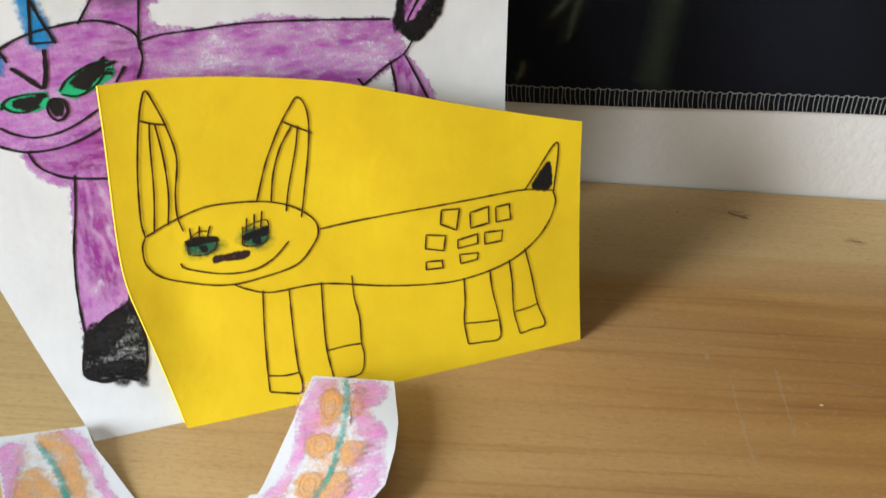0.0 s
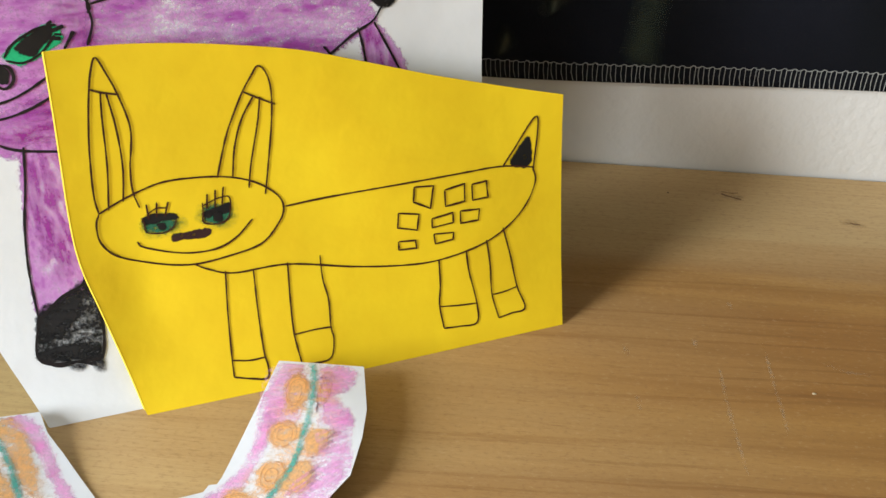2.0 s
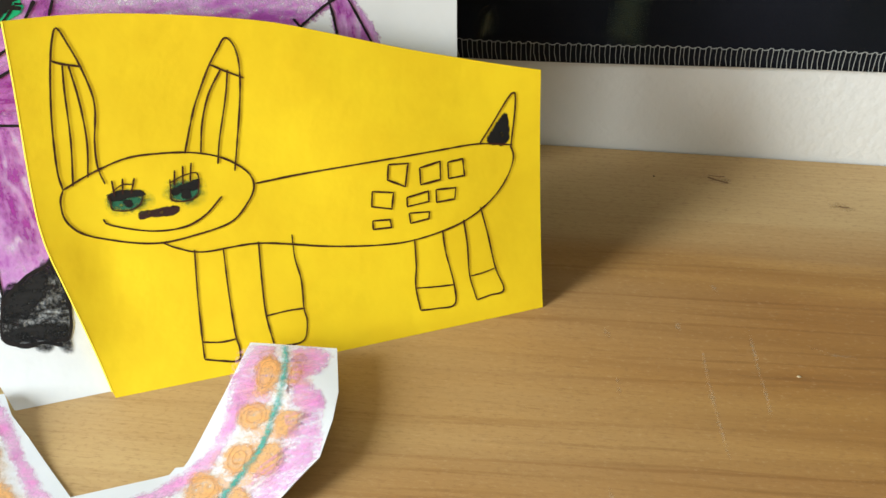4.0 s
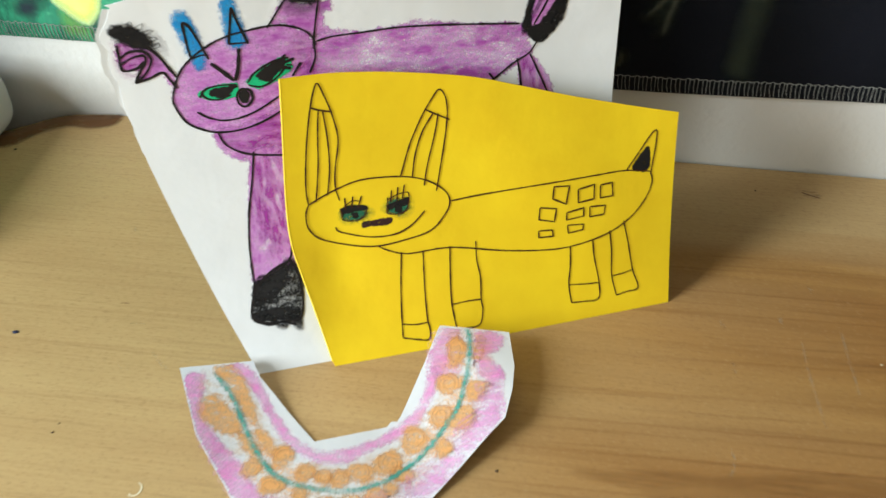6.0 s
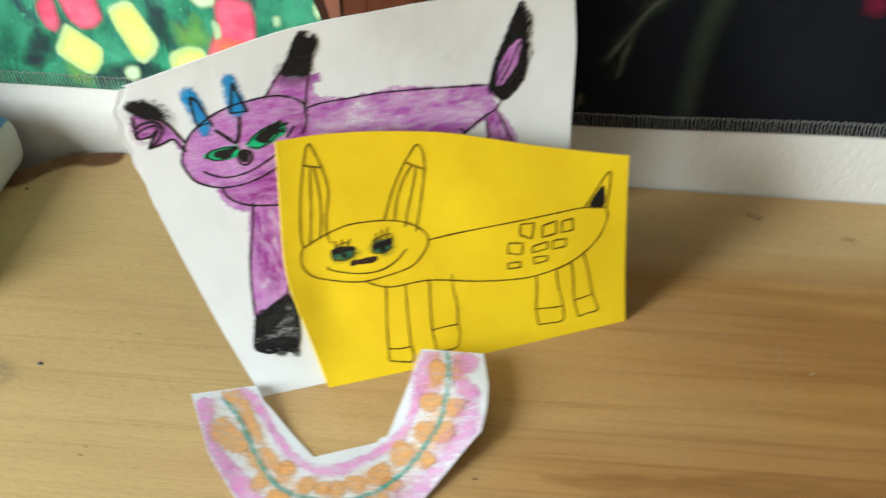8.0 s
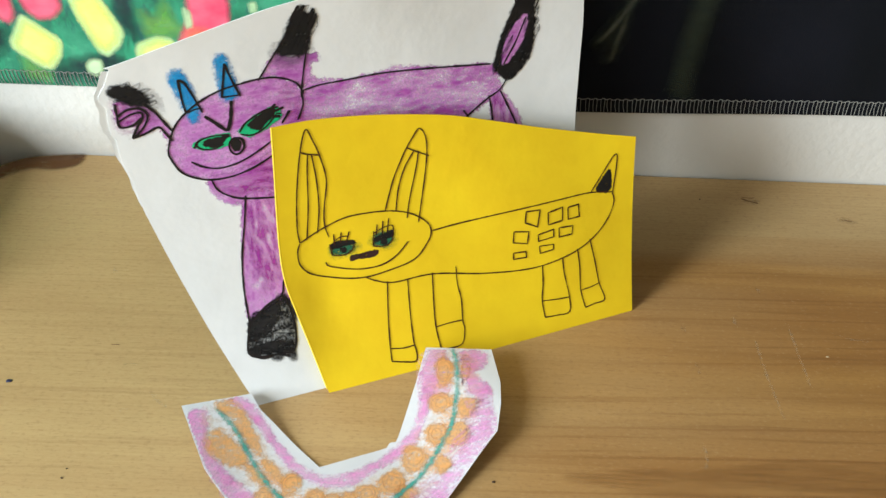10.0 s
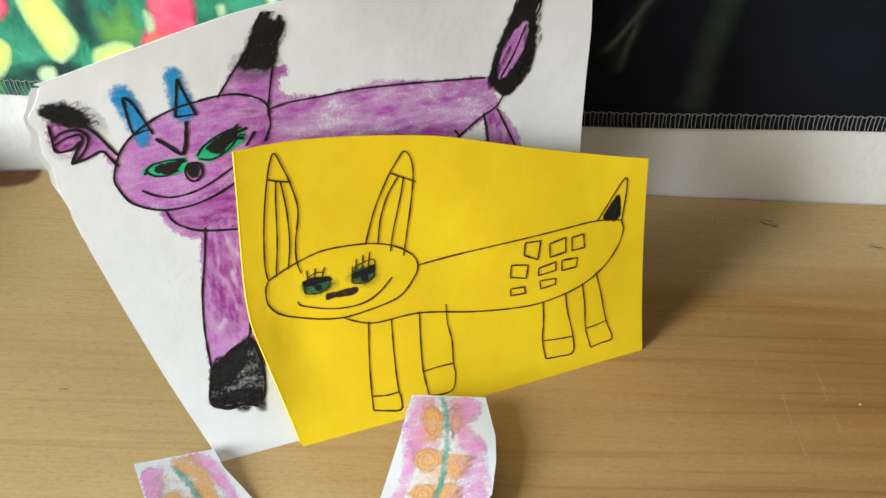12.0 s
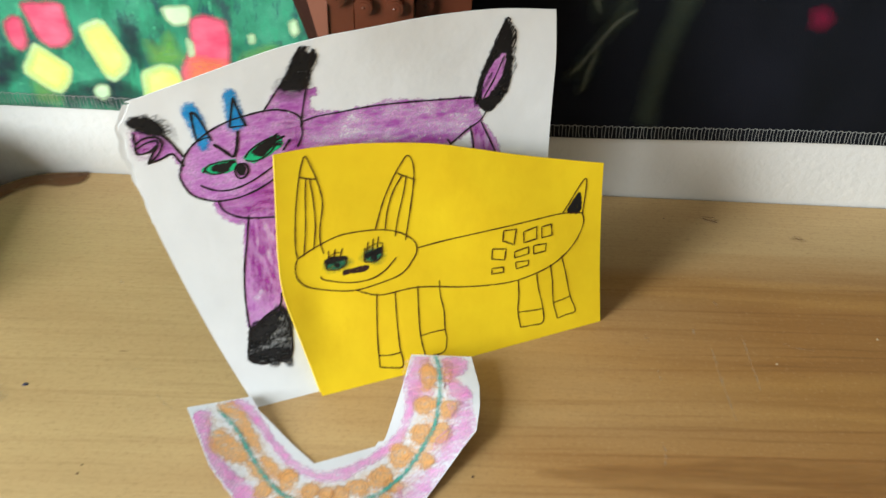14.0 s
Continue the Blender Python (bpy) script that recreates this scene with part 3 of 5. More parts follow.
def desk():
    base = tagged(new("desk"), "solid pine desk with waney back edge, scratched and stained", "desk")
    edge = spline(BACK_EDGE, 6.0)
    front = [(-500, -700), (760, -700)]
    outline = np.concatenate([edge, front])
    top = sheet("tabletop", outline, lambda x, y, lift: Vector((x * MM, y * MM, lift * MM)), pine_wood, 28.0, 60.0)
    top.parent = base
    # dark rounded bark where the back edge leaves the wall
    wane = np.array([q for q in spline(BACK_EDGE, 2.0) if -330 < q[0] < -80])
    d = np.gradient(wane, axis=0)
    d /= np.linalg.norm(d, axis=1)[:, None]
    out = np.stack([d[:, 1], -d[:, 0]], 1)
    rng = np.random.default_rng(5)
    rows = []
    grow = np.clip((-80 - wane[:, 0]) / 10, 0.05, 1)
    for off, drop in ((-2.9, 0.04), (-1.3, 0.10), (0.2, -0.3), (1.6, -2.2), (2.6, -6.0), (3.0, -14.0), (2.0, -27.0)):
        shake = np.convolve(rng.normal(0, 0.8, len(wane) + 4), np.ones(5) / 5, "valid") if off < 0 else rng.normal(0, 0.15, len(wane))
        rows.append([(q[0] + n[0] * (off + s) * g, min(q[1] + n[1] * (off + s) * g, -0.3), drop) for q, n, s, g in zip(wane, out, shake, grow)])
    verts = [Vector(q) * MM for r in rows for q in r]
    k = len(wane)
    faces = [(j * k + i, j * k + i + 1, (j + 1) * k + i + 1, (j + 1) * k + i) for j in range(len(rows) - 1) for i in range(k - 1)]
    inner = wane + out * (grow * (-6.5 + 1.2 * np.sin(wane[:, 0] * 0.23) + np.sin(wane[:, 0] * 0.61)))[:, None]
    inner[:, 1] = np.minimum(inner[:, 1], -1.2)
    crayon(base, flat, [tuple(q) for q in np.concatenate([wane[:45:3], inner[:45:3][::-1]])], inner_bark, 0.6, 0.7, name="inner_bark")
    link_mesh("bark_edge", verts, faces, bark, base, "dark brown bark along the back edge", smooth=True)
    for x in (-480, 690):
        for y in (-660, -70):
            part("leg", box(x * MM, y * MM, -0.75, (x + 45) * MM, (y + 45) * MM, -0.028, 0.003), pine_wood, base)
    return base


pine_desk = desk()


def speck(x, y, r, mat, name="spot", high=0.25, squash=0.7):
    bm = bmesh.new()
    bmesh.ops.create_icosphere(bm, subdivisions=2, radius=1.0)
    rng = random.Random(int(abs(x * 13 + y * 7)))
    for v in bm.verts:
        k = 1 + rng.uniform(-0.2, 0.2)
        v.co = Vector(((x + v.co.x * r * k) * MM, (y + v.co.y * r * squash * k) * MM, max(0.0, v.co.z) * high * MM + 0.00001))
    return part(name, bm, mat, pine_desk, smooth=True)


for x, y, r, m in ((-74.0, -87.2, 0.75, spot_blue), (-107.6, -21.2, 0.5, spot_brown), (37.7, -108.9, 0.38, spot_brown), (-52.9, -110.1, 0.22, spot_brown), (-53.2, -112.4, 0.3, spot_brown), (-34.5, -131.7, 0.2, spot_brown), (97.6, -10.8, 0.22, spot_brown)):
    speck(x, y, r, m)
speck(118.6, -69.6, 0.38, crumb_pale, "crumb", 0.2)
speck(149.0, -59.0, 0.35, crumb_pale, "crumb", 0.3)
# knots: a brown halo with a darker split
knots = []
for x, y, a in ((111.8, -10.4, 0.7), (138.1, -18.0, 0.6)):
    knots.append(crayon(pine_desk, flat, [(x - 3.6 * a, y + 0.4), (x - 0.5, y + 1.3 * a), (x + 3.6 * a, y - 0.2), (x + 0.8, y - 1.4 * a)], knot_brown, 1.0, name="knot"))
ink(knots[0], flat, [(109.8, -9.8), (111.3, -10.6), (114.2, -11.7)], 0.5, split_brown, "knot_split")
ink(knots[0], flat, [(110.0, -9.0), (112.3, -9.4), (113.8, -9.1)], 0.25, split_brown, "knot_split")
ink(knots[1], flat, [(137.2, -17.7), (138.1, -18.1), (139.4, -18.0)], 0.35, split_brown, "knot_split")
# a flame of dense summer growth
GRAIN_BAND = [(52.7, -107), (60.7, -105.7), (71, -104.4), (81.8, -103.8), (91.1, -102.3), (101.9, -100.3), (111, -100.2), (123.1, -99.7), (145.6, -97.4), (188.5, -93.9), (232, -92.3), (233, -114.7), (189.4, -115.4), (141.3, -114.2), (129.5, -114.4), (115.3, -114.1), (100.9, -113.5), (93.5, -112.4), (86.2, -111.7), (71.1, -110.5), (60.8, -108.7)]
crayon(pine_desk, flat, GRAIN_BAND, band_brown, 1.0, 0.7, name="grain_band")
# pale scratches across the grain
for a, b, c, w in (((102.2, -65.5), (102.6, -76.5), (103.7, -89.0), 0.45), ((111.3, -57.5), (111.7, -68.0), (112.2, -79.5), 0.4), ((98.1, -57.6), (98.3, -59.2), (98.4, -61.0), 0.6), ((106.0, -46.4), (106.6, -47.8), (106.9, -49.4), 0.5), ((84.6, -60.8), (84.9, -62.0), (85.2, -63.4), 0.6), ((86.2, -72.6), (86.5, -74.6), (86.5, -77.0), 0.4),
                   ((122.0, -62.0), (126.0, -63.5), (131.0, -64.0), 0.3), ((96.0, -112.0), (104.0, -113.5), (112.0, -113.8), 0.35), ((84.0, -97.0), (84.4, -100.0), (83.4, -103.5), 0.5),
                   ((-41.0, -88.6), (-38.4, -91.2), (-36.2, -92.9), 0.5), ((-61.4, -48.6), (-60.4, -49.9), (-59.8, -50.5), 0.6), ((-47.3, -93.7), (-45.9, -94.0), (-44.7, -93.9), 0.4)):
    p = spline([a, b, c], 1.0)
    n = np.array([-(p[-1] - p[0])[1], (p[-1] - p[0])[0]])
    n /= np.linalg.norm(n)
    crayon(pine_desk, flat, [a, tuple(np.array(b) + n * w * 0.55), c, tuple(np.array(b) - n * w * 0.55)], scratch_pale, 0.35, 0.25, name="scratch")
crayon(pine_desk, flat, [(-91.7, -89.7), (-85.6, -87.6), (-78.9, -91), (-84.5, -94.6), (-92.7, -93.7)], smear_grey, 1.6, name="paint_smear")
ink(pine_desk, flat, [(-49.3, -81), (-47.5, -80.6), (-45.5, -80.7)], 0.3, pencil_mark, "pencil_mark")
ink(pine_desk, flat, [(-54, -75.1), (-52.7, -74.9), (-51.9, -75)], 0.25, split_brown, "dent")
# a thin curl of dried glue
ring = [(-31.4 + 1.3 * math.cos(a), -122.9 + 1.5 * math.sin(a)) for a in np.linspace(-2.2, 1.4, 9)]
ink(pine_desk, flat, ring, 0.36, glue_pale, "glue_curl")


# ---------------------------------------------------------------- cloth mat on the wall
def mat_foot(x):
    """Height in mm of the mat's lower edge."""
    return 24.4 - 2.5 * math.exp(-((x - 55.0) / 60.0) ** 2)


def wall_face(x, z, lift=0.0):
    return Vector((x * MM, (-1.2 - lift) * MM, z * MM))


def cloth_mat():
    xs = np.arange(-210, 271, 5)
    zs = [0, 1.2, 3.0, 8, 20, 60, 140, 300]
    verts, faces = [], []
    for back in (0, 1):
        for x in xs:
            f = mat_foot(x)
            for z in zs:
                y = (-0.1 if back else -1.2) + (0.3 if z == 0 and not back else 0)
                verts.append(Vector((x, y, f + z)) * MM)
    n, k = len(zs), len(xs)
    for i in range(k - 1):
        for j in range(n - 1):
            a = i * n + j
            faces.append((a, a + n, a + n + 1, a + 1))
            faces.append((k * n + a, k * n + a + 1, k * n + a + n + 1, k * n + a + n))
        faces.append((i * n, k * n + i * n, k * n + (i + 1) * n, (i + 1) * n))
        faces.append((i * n + n - 1, (i + 1) * n + n - 1, k * n + (i + 1) * n + n - 1, k * n + i * n + n - 1))
    for i in (0, k - 1):
        for j in range(n - 1):
            a = i * n + j
            faces.append((a, a + 1, k * n + a + 1, k * n + a))
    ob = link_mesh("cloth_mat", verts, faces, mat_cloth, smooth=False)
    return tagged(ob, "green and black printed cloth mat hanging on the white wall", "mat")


wall_mat = cloth_mat()


def thread_mesh(points, r):
    bm = bmesh.new()
    rings = []
    for i, p in enumerate(points):
        p = Vector(p)
        t = (Vector(points[min(i + 1, len(points) - 1)]) - Vector(points[max(i - 1, 0)])).normalized()
        a = t.cross(Vector((0, 1, 0)))
        a = a.normalized() if a.length > 1e-4 else Vector((1, 0, 0))
        b = t.cross(a)
        rings.append([bm.verts.new((p + (a * math.cos(q) + b * math.sin(q)) * r) * MM) for q in (0.8, 2.37, 3.94, 5.5)])
    for r0, r1 in zip(rings, rings[1:]):
        for j in range(4):
            bm.faces.new((r0[j], r0[(j + 1) % 4], r1[(j + 1) % 4], r1[j]))
    me = bpy.data.meshes.new("stitch")
    bmesh.ops.recalc_face_normals(bm, faces=bm.faces)
    bm.to_mesh(me)
    bm.free()
    me.materials.append(thread_grey)
    return me


def stitches():
    """Overlock stitches: an upright thread and its loop along the lower edge."""
    kinds = [thread_mesh([(0.12, 0.4, -0.1), (0.1, -0.1, 0.2), (0.0 + s, -0.14, 2.4), (-0.1 + s, -0.14, 4.5), (0.25 + s, -0.2, 4.95), (0.85 + s, -0.2, 4.9), (0.98 + s, -0.14, 4.45), (0.92 + 0.5 * s, -0.12, 2.0), (0.9, -0.1, 0.15)], 0.088) for s in (-0.60, -0.48, -0.38, -0.25)]
    link = thread_mesh([(0.4, -0.16, 4.7), (0.9, -0.2, 4.55), (1.4, -0.2, 4.6), (1.75, -0.16, 4.75)], 0.1)
    rng = random.Random(4)
    x = -206.0
    while x < 266:
        ob = new("stitch", kinds[rng.randrange(4)])
        ob.parent = wall_mat
        ob.location = Vector((x, -1.2, mat_foot(x) + rng.uniform(-0.10, 0.10))) * MM
        chain = new("stitch_link", link)
        chain.parent = ob
        x += 2.15 + rng.uniform(-0.16, 0.16)


def print_shape(points, mat):
    sides = [tuple(np.array(a) * (1 - k) + np.array(b) * k) for a, b in zip(points, points[1:] + points[:1]) for k in (0.14, 0.5, 0.86)]
    if mat is yellow_print:
        # pale green rim round a yellow heart
        crayon(wall_mat, wall_face, sides, rim_print, 0.8, 0.8, name="printed_gem")
        mid = np.mean(np.array(points), 0)
        sides = [tuple(mid + (np.array(q) - mid) * 0.80) for q in sides]
    crayon(wall_mat, wall_face, sides, mat, 0.8, 0.8, name="printed_gem")


def print_streak(points, width, mat=None):
    p = spline(points, 2.0)
    d = np.gradient(p, axis=0)
    d /= np.linalg.norm(d, axis=1)[:, None]
    n = np.stack([-d[:, 1], d[:, 0]], 1) * width / 2
    crayon(wall_mat, wall_face, [tuple(q) for q in np.concatenate([p + n, (p - n)[::-1]])[::2]], mat or olive_print, 0.5 if mat else 1.2, 0.4 if mat else 0.8, name="printed_streak")


# ---------------------------------------------------------------- paper sheets
ALONG, BEHIND, FOOT = Vector((0.9283, 0.3718, 0)), Vector((-0.3718, 0.9283, 0)), Vector((0, -0.0857, 0))


def leaning(first, second, third, wave, curl=0.0):
    """A leaning, slightly curled sheet: how far it lies back at the height z."""
    def surface(s, z, lift=0.0):
        s, z, lift = float(s) * MM, float(z) * MM, float(lift)
        slope = second + 2 * third * z
        ripple = wave * (math.sin(70 * s + 1.0) * math.sin(52 * z + 0.6) + 0.5 * math.sin(150 * s + 95 * z))
        ripple -= wave * 1.6 * min(1.0, max(0.0, (0.010 - s) / 0.016)) ** 2 * max(0.0, 1 - z / 0.045)
        ripple -= curl * max(0.0, (0.006 - s) / 0.012) ** 2
        if curl:
            # a soft dent by the free edge
            ripple += 0.0004 * math.exp(-((s - 0.003) ** 2 + (z - 0.019) ** 2 / 4) / 0.0032 ** 2)
        flare = 0.0012 * math.exp(-z / 0.004) * min(1.0, max(0.0, (0.085 - s) / 0.06))
        n = (slope * Vector((0, 0, 1)) - BEHIND).normalized()
        return FOOT + ALONG * s + BEHIND * (first + second * z + third * z * z - flare + ripple * min(1.0, z / 0.01)) + Vector((0, 0, z)) + n * lift * MM
    return surface


YELLOW = leaning(0.0, 0.465, -2.2, 0.00045, 0.0009)
WHITE = leaning(0.0017, 0.6, -4.2, 0.0003)


def STRIP(x, y, lift=0.0):
    """Nearly flat; both ends of the arc curl up."""
    d = math.hypot(x - 4.0, y + 118.0)
    k = min(max((d - 16.0) / 31.0, 0.0), 1.0)
    return Vector((x, y, 0.4 + 5.2 * k * k * (3 - 2 * k) + lift)) * MM


def deckle(points, amount, seed):
    """A torn border."""
    rng = np.random.default_rng(seed)
    p = spline(points, 1.0)
    tear = np.clip((p[:, 1] - 38.0) / 8.0, 0.08, 1.0)[:, None]
    shake = rng.normal(0, 1, p.shape)
    shake = (shake + np.roll(shake, 1, 0) + np.roll(shake, -1, 0)) / 1.7
    rough = amount * (shake + 0.9 * np.stack([np.sin(p[:, 1] * 0.62), np.cos(p[:, 1] * 0.45)], 1))
    return p + rough * tear


# white sheet
WHITE_TOP = [(-31.6, 77.4), (-28.9, 77.9), (-21.8, 79.8), (-14.7, 81.6), (-7, 83.5), (1.2, 85.3), (10.9, 86.6), (18.7, 87), (29.3, 87.4), (40.3, 87.3), (51.8, 86.6), (64.6, 84.5)]
WHITE_RIGHT = [(64.6, 84.5), (65.5, 79.7), (66.7, 70.4), (66.9, 58.4), (66.7, 49)]
WHITE_LEFT = [(-16.6, -0.6), (-20, 8.1), (-23.6, 18.4), (-27.4, 31.5), (-30, 42.0), (-31.2, 47.6), (-31.8, 52), (-33.2, 57), (-33.6, 61), (-34.5, 65), (-34.2, 68.4), (-35.0, 71), (-33.6, 74.3), (-32.3, 77.0)]


def upper_ply(points, seed):
    """The front ply of the torn border: it breaks off a little inside the back ply."""
    rng = np.random.default_rng(seed)
    p = spline(points, 0.8)
    deep = 0.35 * np.clip((p[:, 1] - 45.0) / 8.0, 0.0, 1.0) + 0.9 * np.clip((p[:, 1] - 53.0) / 12.0, 0.0, 1.0)
    jag = sum(np.interp(np.arange(len(p)), np.arange(0, len(p) + k, k), rng.uniform(-a, a, len(np.arange(0, len(p) + k, k)))) for k, a in ((7, 0.45), (2, 0.30)))
    p[:, 0] += deep * (1.0 + jag)
    return p


white_outline = np.concatenate([upper_ply(WHITE_LEFT, 3), spline(WHITE_TOP, 1.5), spline(WHITE_RIGHT, 1.5), spline([WHITE_RIGHT[-1], (65.9, 24.1), (63.0, 0.0)], 2.0)[1:]])
white_outline[:, 1] = np.maximum(white_outline[:, 1], 0.05)
white_card = tagged(sheet("white_card", white_outline, WHITE, white_paper, 0.16), "white drawing paper with purple and black crayon shapes, torn edge", "drawing")
rip = deckle(WHITE_LEFT[3:], 0.16, 3)
rip[:, 0] += 0.5 * np.clip((46.0 - rip[:, 1]) / 8.0, 0.0, 1.0)
torn_ply = sheet("torn_ply", np.concatenate([rip, (rip + np.array([3.2, -0.3]))[::-1]]), lambda x, z, lift=0.0: WHITE(x, z, lift - 0.18), fibre_paper, 0.12, 1.2)
torn_ply.parent = white_card
torn_ply["label"] = "pale fibrous torn back ply"
crayon(white_card, WHITE, [(4.3, 65.2), (2.6, 68.2), (-0.3, 69.8), (-3.7, 70), (-7.7, 69.8), (-11.6, 69.1), (-15.3, 67.6), (-19.2, 65), (-21, 63.1), (-22.5, 60.4), (-23.6, 57.8), (-23.5, 56), (-22.2, 52.7), (-19.1, 50.4), (-16.2, 49.5), (-12.1, 49.5), (-8.3, 50.4), (-1, 53.1), (3.8, 56.9), (4.1, 62.2)], purple_crayon, 0.6)
crayon(white_card, WHITE, [(-31.3, 69.6), (-26.8, 69), (-23.2, 64.1), (-22.4, 60.2), (-23.5, 60.5), (-24.4, 62.9), (-26.9, 62.2), (-29.1, 62.2), (-27.9, 64.2), (-31.2, 64.5)], purple_crayon, 0.6)
crayon(white_card, WHITE, [(-3.2, 70.7), (-0.1, 75.2), (2.7, 74), (5.7, 74.3), (8.2, 73.3), (8.2, 72.3), (6.5, 71.6), (7, 68.7), (8.2, 67.7), (7.1, 67.2), (4.8, 66.8), (2.6, 68.3), (-0.8, 70)], purple_crayon, 0.7)
crayon(white_card, WHITE, [(-16.6, 50.2), (-12.0, 50.4), (-7.0, 51.6), (-3.0, 53.6), (-0.4, 51.4), (-1.7, 42.2), (-10.6, 42.6), (-15, 44.1), (-17.1, 47)], purple_crayon, 0.7)
crayon(white_card, WHITE, [(4.4, 65.8), (7, 68), (13.5, 66.8), (22.6, 67.5), (25, 67.9), (34.3, 65.7), (45.5, 64.3), (47.9, 59.4), (48, 57.2), (40, 53), (28.8, 48.8), (5.6, 53.9), (2.6, 57.7)], loose_purple, 0.7)
crayon(white_card, WHITE, [(45.4, 57), (48, 57.4), (52.1, 51.6), (52.7, 46.5), (46.6, 47.7)], upright_purple_crayon, 0.6)
crayon(white_card, WHITE, [(-10.3, 44.2), (-2.9, 42.4), (-3.3, 29.2), (-4.7, 19.7), (-9.4, 19.1), (-14.5, 17.2), (-14.2, 24.5), (-13.2, 31.7)], upright_purple_crayon, 0.5)
crayon(white_card, WHITE, [(-31.3, 69.6), (-27, 68), (-26.5, 63.7), (-29.1, 62.4), (-31.2, 64.5)], magenta_crayon, 0.8)
crayon(white_card, WHITE, [(0.6, 76.5), (3.3, 74.8), (6.3, 75.6), (5.8, 72.6), (2.6, 72.4), (-0.4, 74.1)], black_smudge, 1.0)
crayon(white_card, WHITE, [(0.4, 66.1), (2.8, 67.1), (3.8, 61.9), (1.2, 58.3), (0.3, 61.4)], magenta_crayon, 0.9)
crayon(white_card, WHITE, [(-10, 42.2), (-3.1, 41.2), (-3.9, 29.4), (-10.1, 22.8), (-11.8, 33.9)], upright_magenta, 0.9)
crayon(white_card, WHITE, [(46.4, 56), (50.3, 53.2), (51.9, 47.3), (47.3, 48.2)], upright_magenta, 0.7)
crayon(white_card, WHITE, [(-15.6, 48.6), (-11.0, 49.2), (-5.0, 51.4), (-1.4, 52.0), (-2.3, 43.0), (-10.6, 44.2), (-14.2, 45.8)], magenta_crayon, 0.9)
crayon(white_card, WHITE, [(-27, 71.8), (-25.1, 70.3), (-23.9, 67.6), (-24.9, 65.6), (-26.9, 67.6), (-28.8, 69.1)], black_smudge, 1.2)
crayon(white_card, WHITE, [(-20.9, 73.8), (-18.9, 75), (-17.8, 73.8), (-16.4, 68.5), (-16.2, 64.9), (-16.9, 63), (-18.4, 63.3), (-19.1, 66.4)], blue_crayon, 0.6)
crayon(white_card, WHITE, [(-11.7, 76.3), (-10, 76.8), (-9.2, 74.4), (-8.3, 67.5), (-10.4, 66.6), (-11.6, 67.6), (-11.9, 72.1)], blue_crayon, 0.6)
crayon(white_card, WHITE, [(-19, 58.1), (-17, 59), (-14.3, 59.4), (-11.2, 59.2), (-11.2, 57.2), (-12.4, 56.3), (-15, 56.1), (-17.7, 56.6)], green_pencil, 0.4)
crayon(white_card, WHITE, [(-9.5, 59.2), (-7.6, 61.2), (-3.7, 63.1), (-0.8, 63.4), (-0.2, 61.4), (-3.1, 59), (-6.8, 57.6), (-8.9, 58.2)], green_pencil, 0.4)
crayon(white_card, WHITE, [(-16.8, 57.4), (-16.7, 58.3), (-14.5, 58.8), (-11.6, 58.8), (-12.7, 57.3), (-14.5, 56.4)], black_marker, 0.35)
crayon(white_card, WHITE, [(-7.4, 60.4), (-5, 62.3), (-1.9, 63.3), (-1.5, 61.9), (-4, 59.8), (-5.2, 58.7), (-6.7, 59.5)], black_marker, 0.35)
crayon(white_card, WHITE, [(-10.1, 57.9), (-9.2, 57.2), (-9.3, 55.8), (-10.1, 54.8), (-11, 55.1), (-11.4, 56.4), (-10.9, 57.5)], black_marker, 0.25)
crayon(white_card, WHITE, [(-31.8, 73.1), (-29.3, 73.5), (-26.9, 72.3), (-25.3, 70.2), (-25.1, 68.3), (-26.8, 68.1), (-29.3, 69.2), (-31.5, 70.7)], dense_black_crayon, 0.6)
crayon(white_card, WHITE, [(0.1, 75.2), (1.6, 78.4), (3.1, 81.5), (4.7, 84.3), (6, 84.4), (6.7, 83.1), (7.7, 83.6), (8.2, 82.4), (7.1, 78.1), (5.9, 74.3), (2.9, 74)], dense_black_crayon, 0.7)
crayon(white_card, WHITE, [(51.8, 83.5), (52.5, 84), (53.6, 81.5), (54.6, 78.4), (55.4, 69.8), (54.8, 64.9), (52.6, 61.5), (49.8, 59.5), (46.9, 62.1), (46.1, 64.3), (47.3, 69.3), (49.1, 75.1), (51.2, 80)], dense_black_crayon, 0.4)
crayon(white_card, WHITE, [(53.1, 74.8), (53.5, 71.9), (52.6, 68.1), (50.2, 64.6), (48.6, 63.4), (48, 65.1), (48.9, 69.7), (50.9, 73.2)], purple_crayon, 0.4)
crayon(white_card, WHITE, [(-14.6, 17.6), (-9.8, 19.6), (-6.5, 21.4), (-5.3, 18.6), (-4.7, 13.7), (-6.2, 8.7), (-7.6, 8.8), (-13.7, 9.7), (-15.9, 10.5)], worn_black, 0.5)
crayon(white_card, WHITE, [(-14.9, 16.6), (-9.8, 19.4), (-7.4, 19.6), (-8.4, 16.2), (-11.5, 13.6), (-15.0, 12.6)], black_crayon, 0.6)
crayon(white_card, WHITE, [(-15.6, 11.8), (-11.0, 11.9), (-6.0, 11.2), (-6.3, 8.9), (-10.4, 9.2), (-15.7, 10.4)], black_crayon, 0.6)
crayon(white_card, WHITE, [(-6.2, 21.0), (-5.0, 20.4), (-3.9, 15.4), (-4.6, 14.6), (-5.2, 17.0)], loose_black, 0.5)
crayon(white_card, WHITE, [(-7.9, 9.2), (-6.0, 9.4), (-5.7, 7.2), (-6.6, 6.6), (-7.6, 7.4)], loose_black, 0.5)
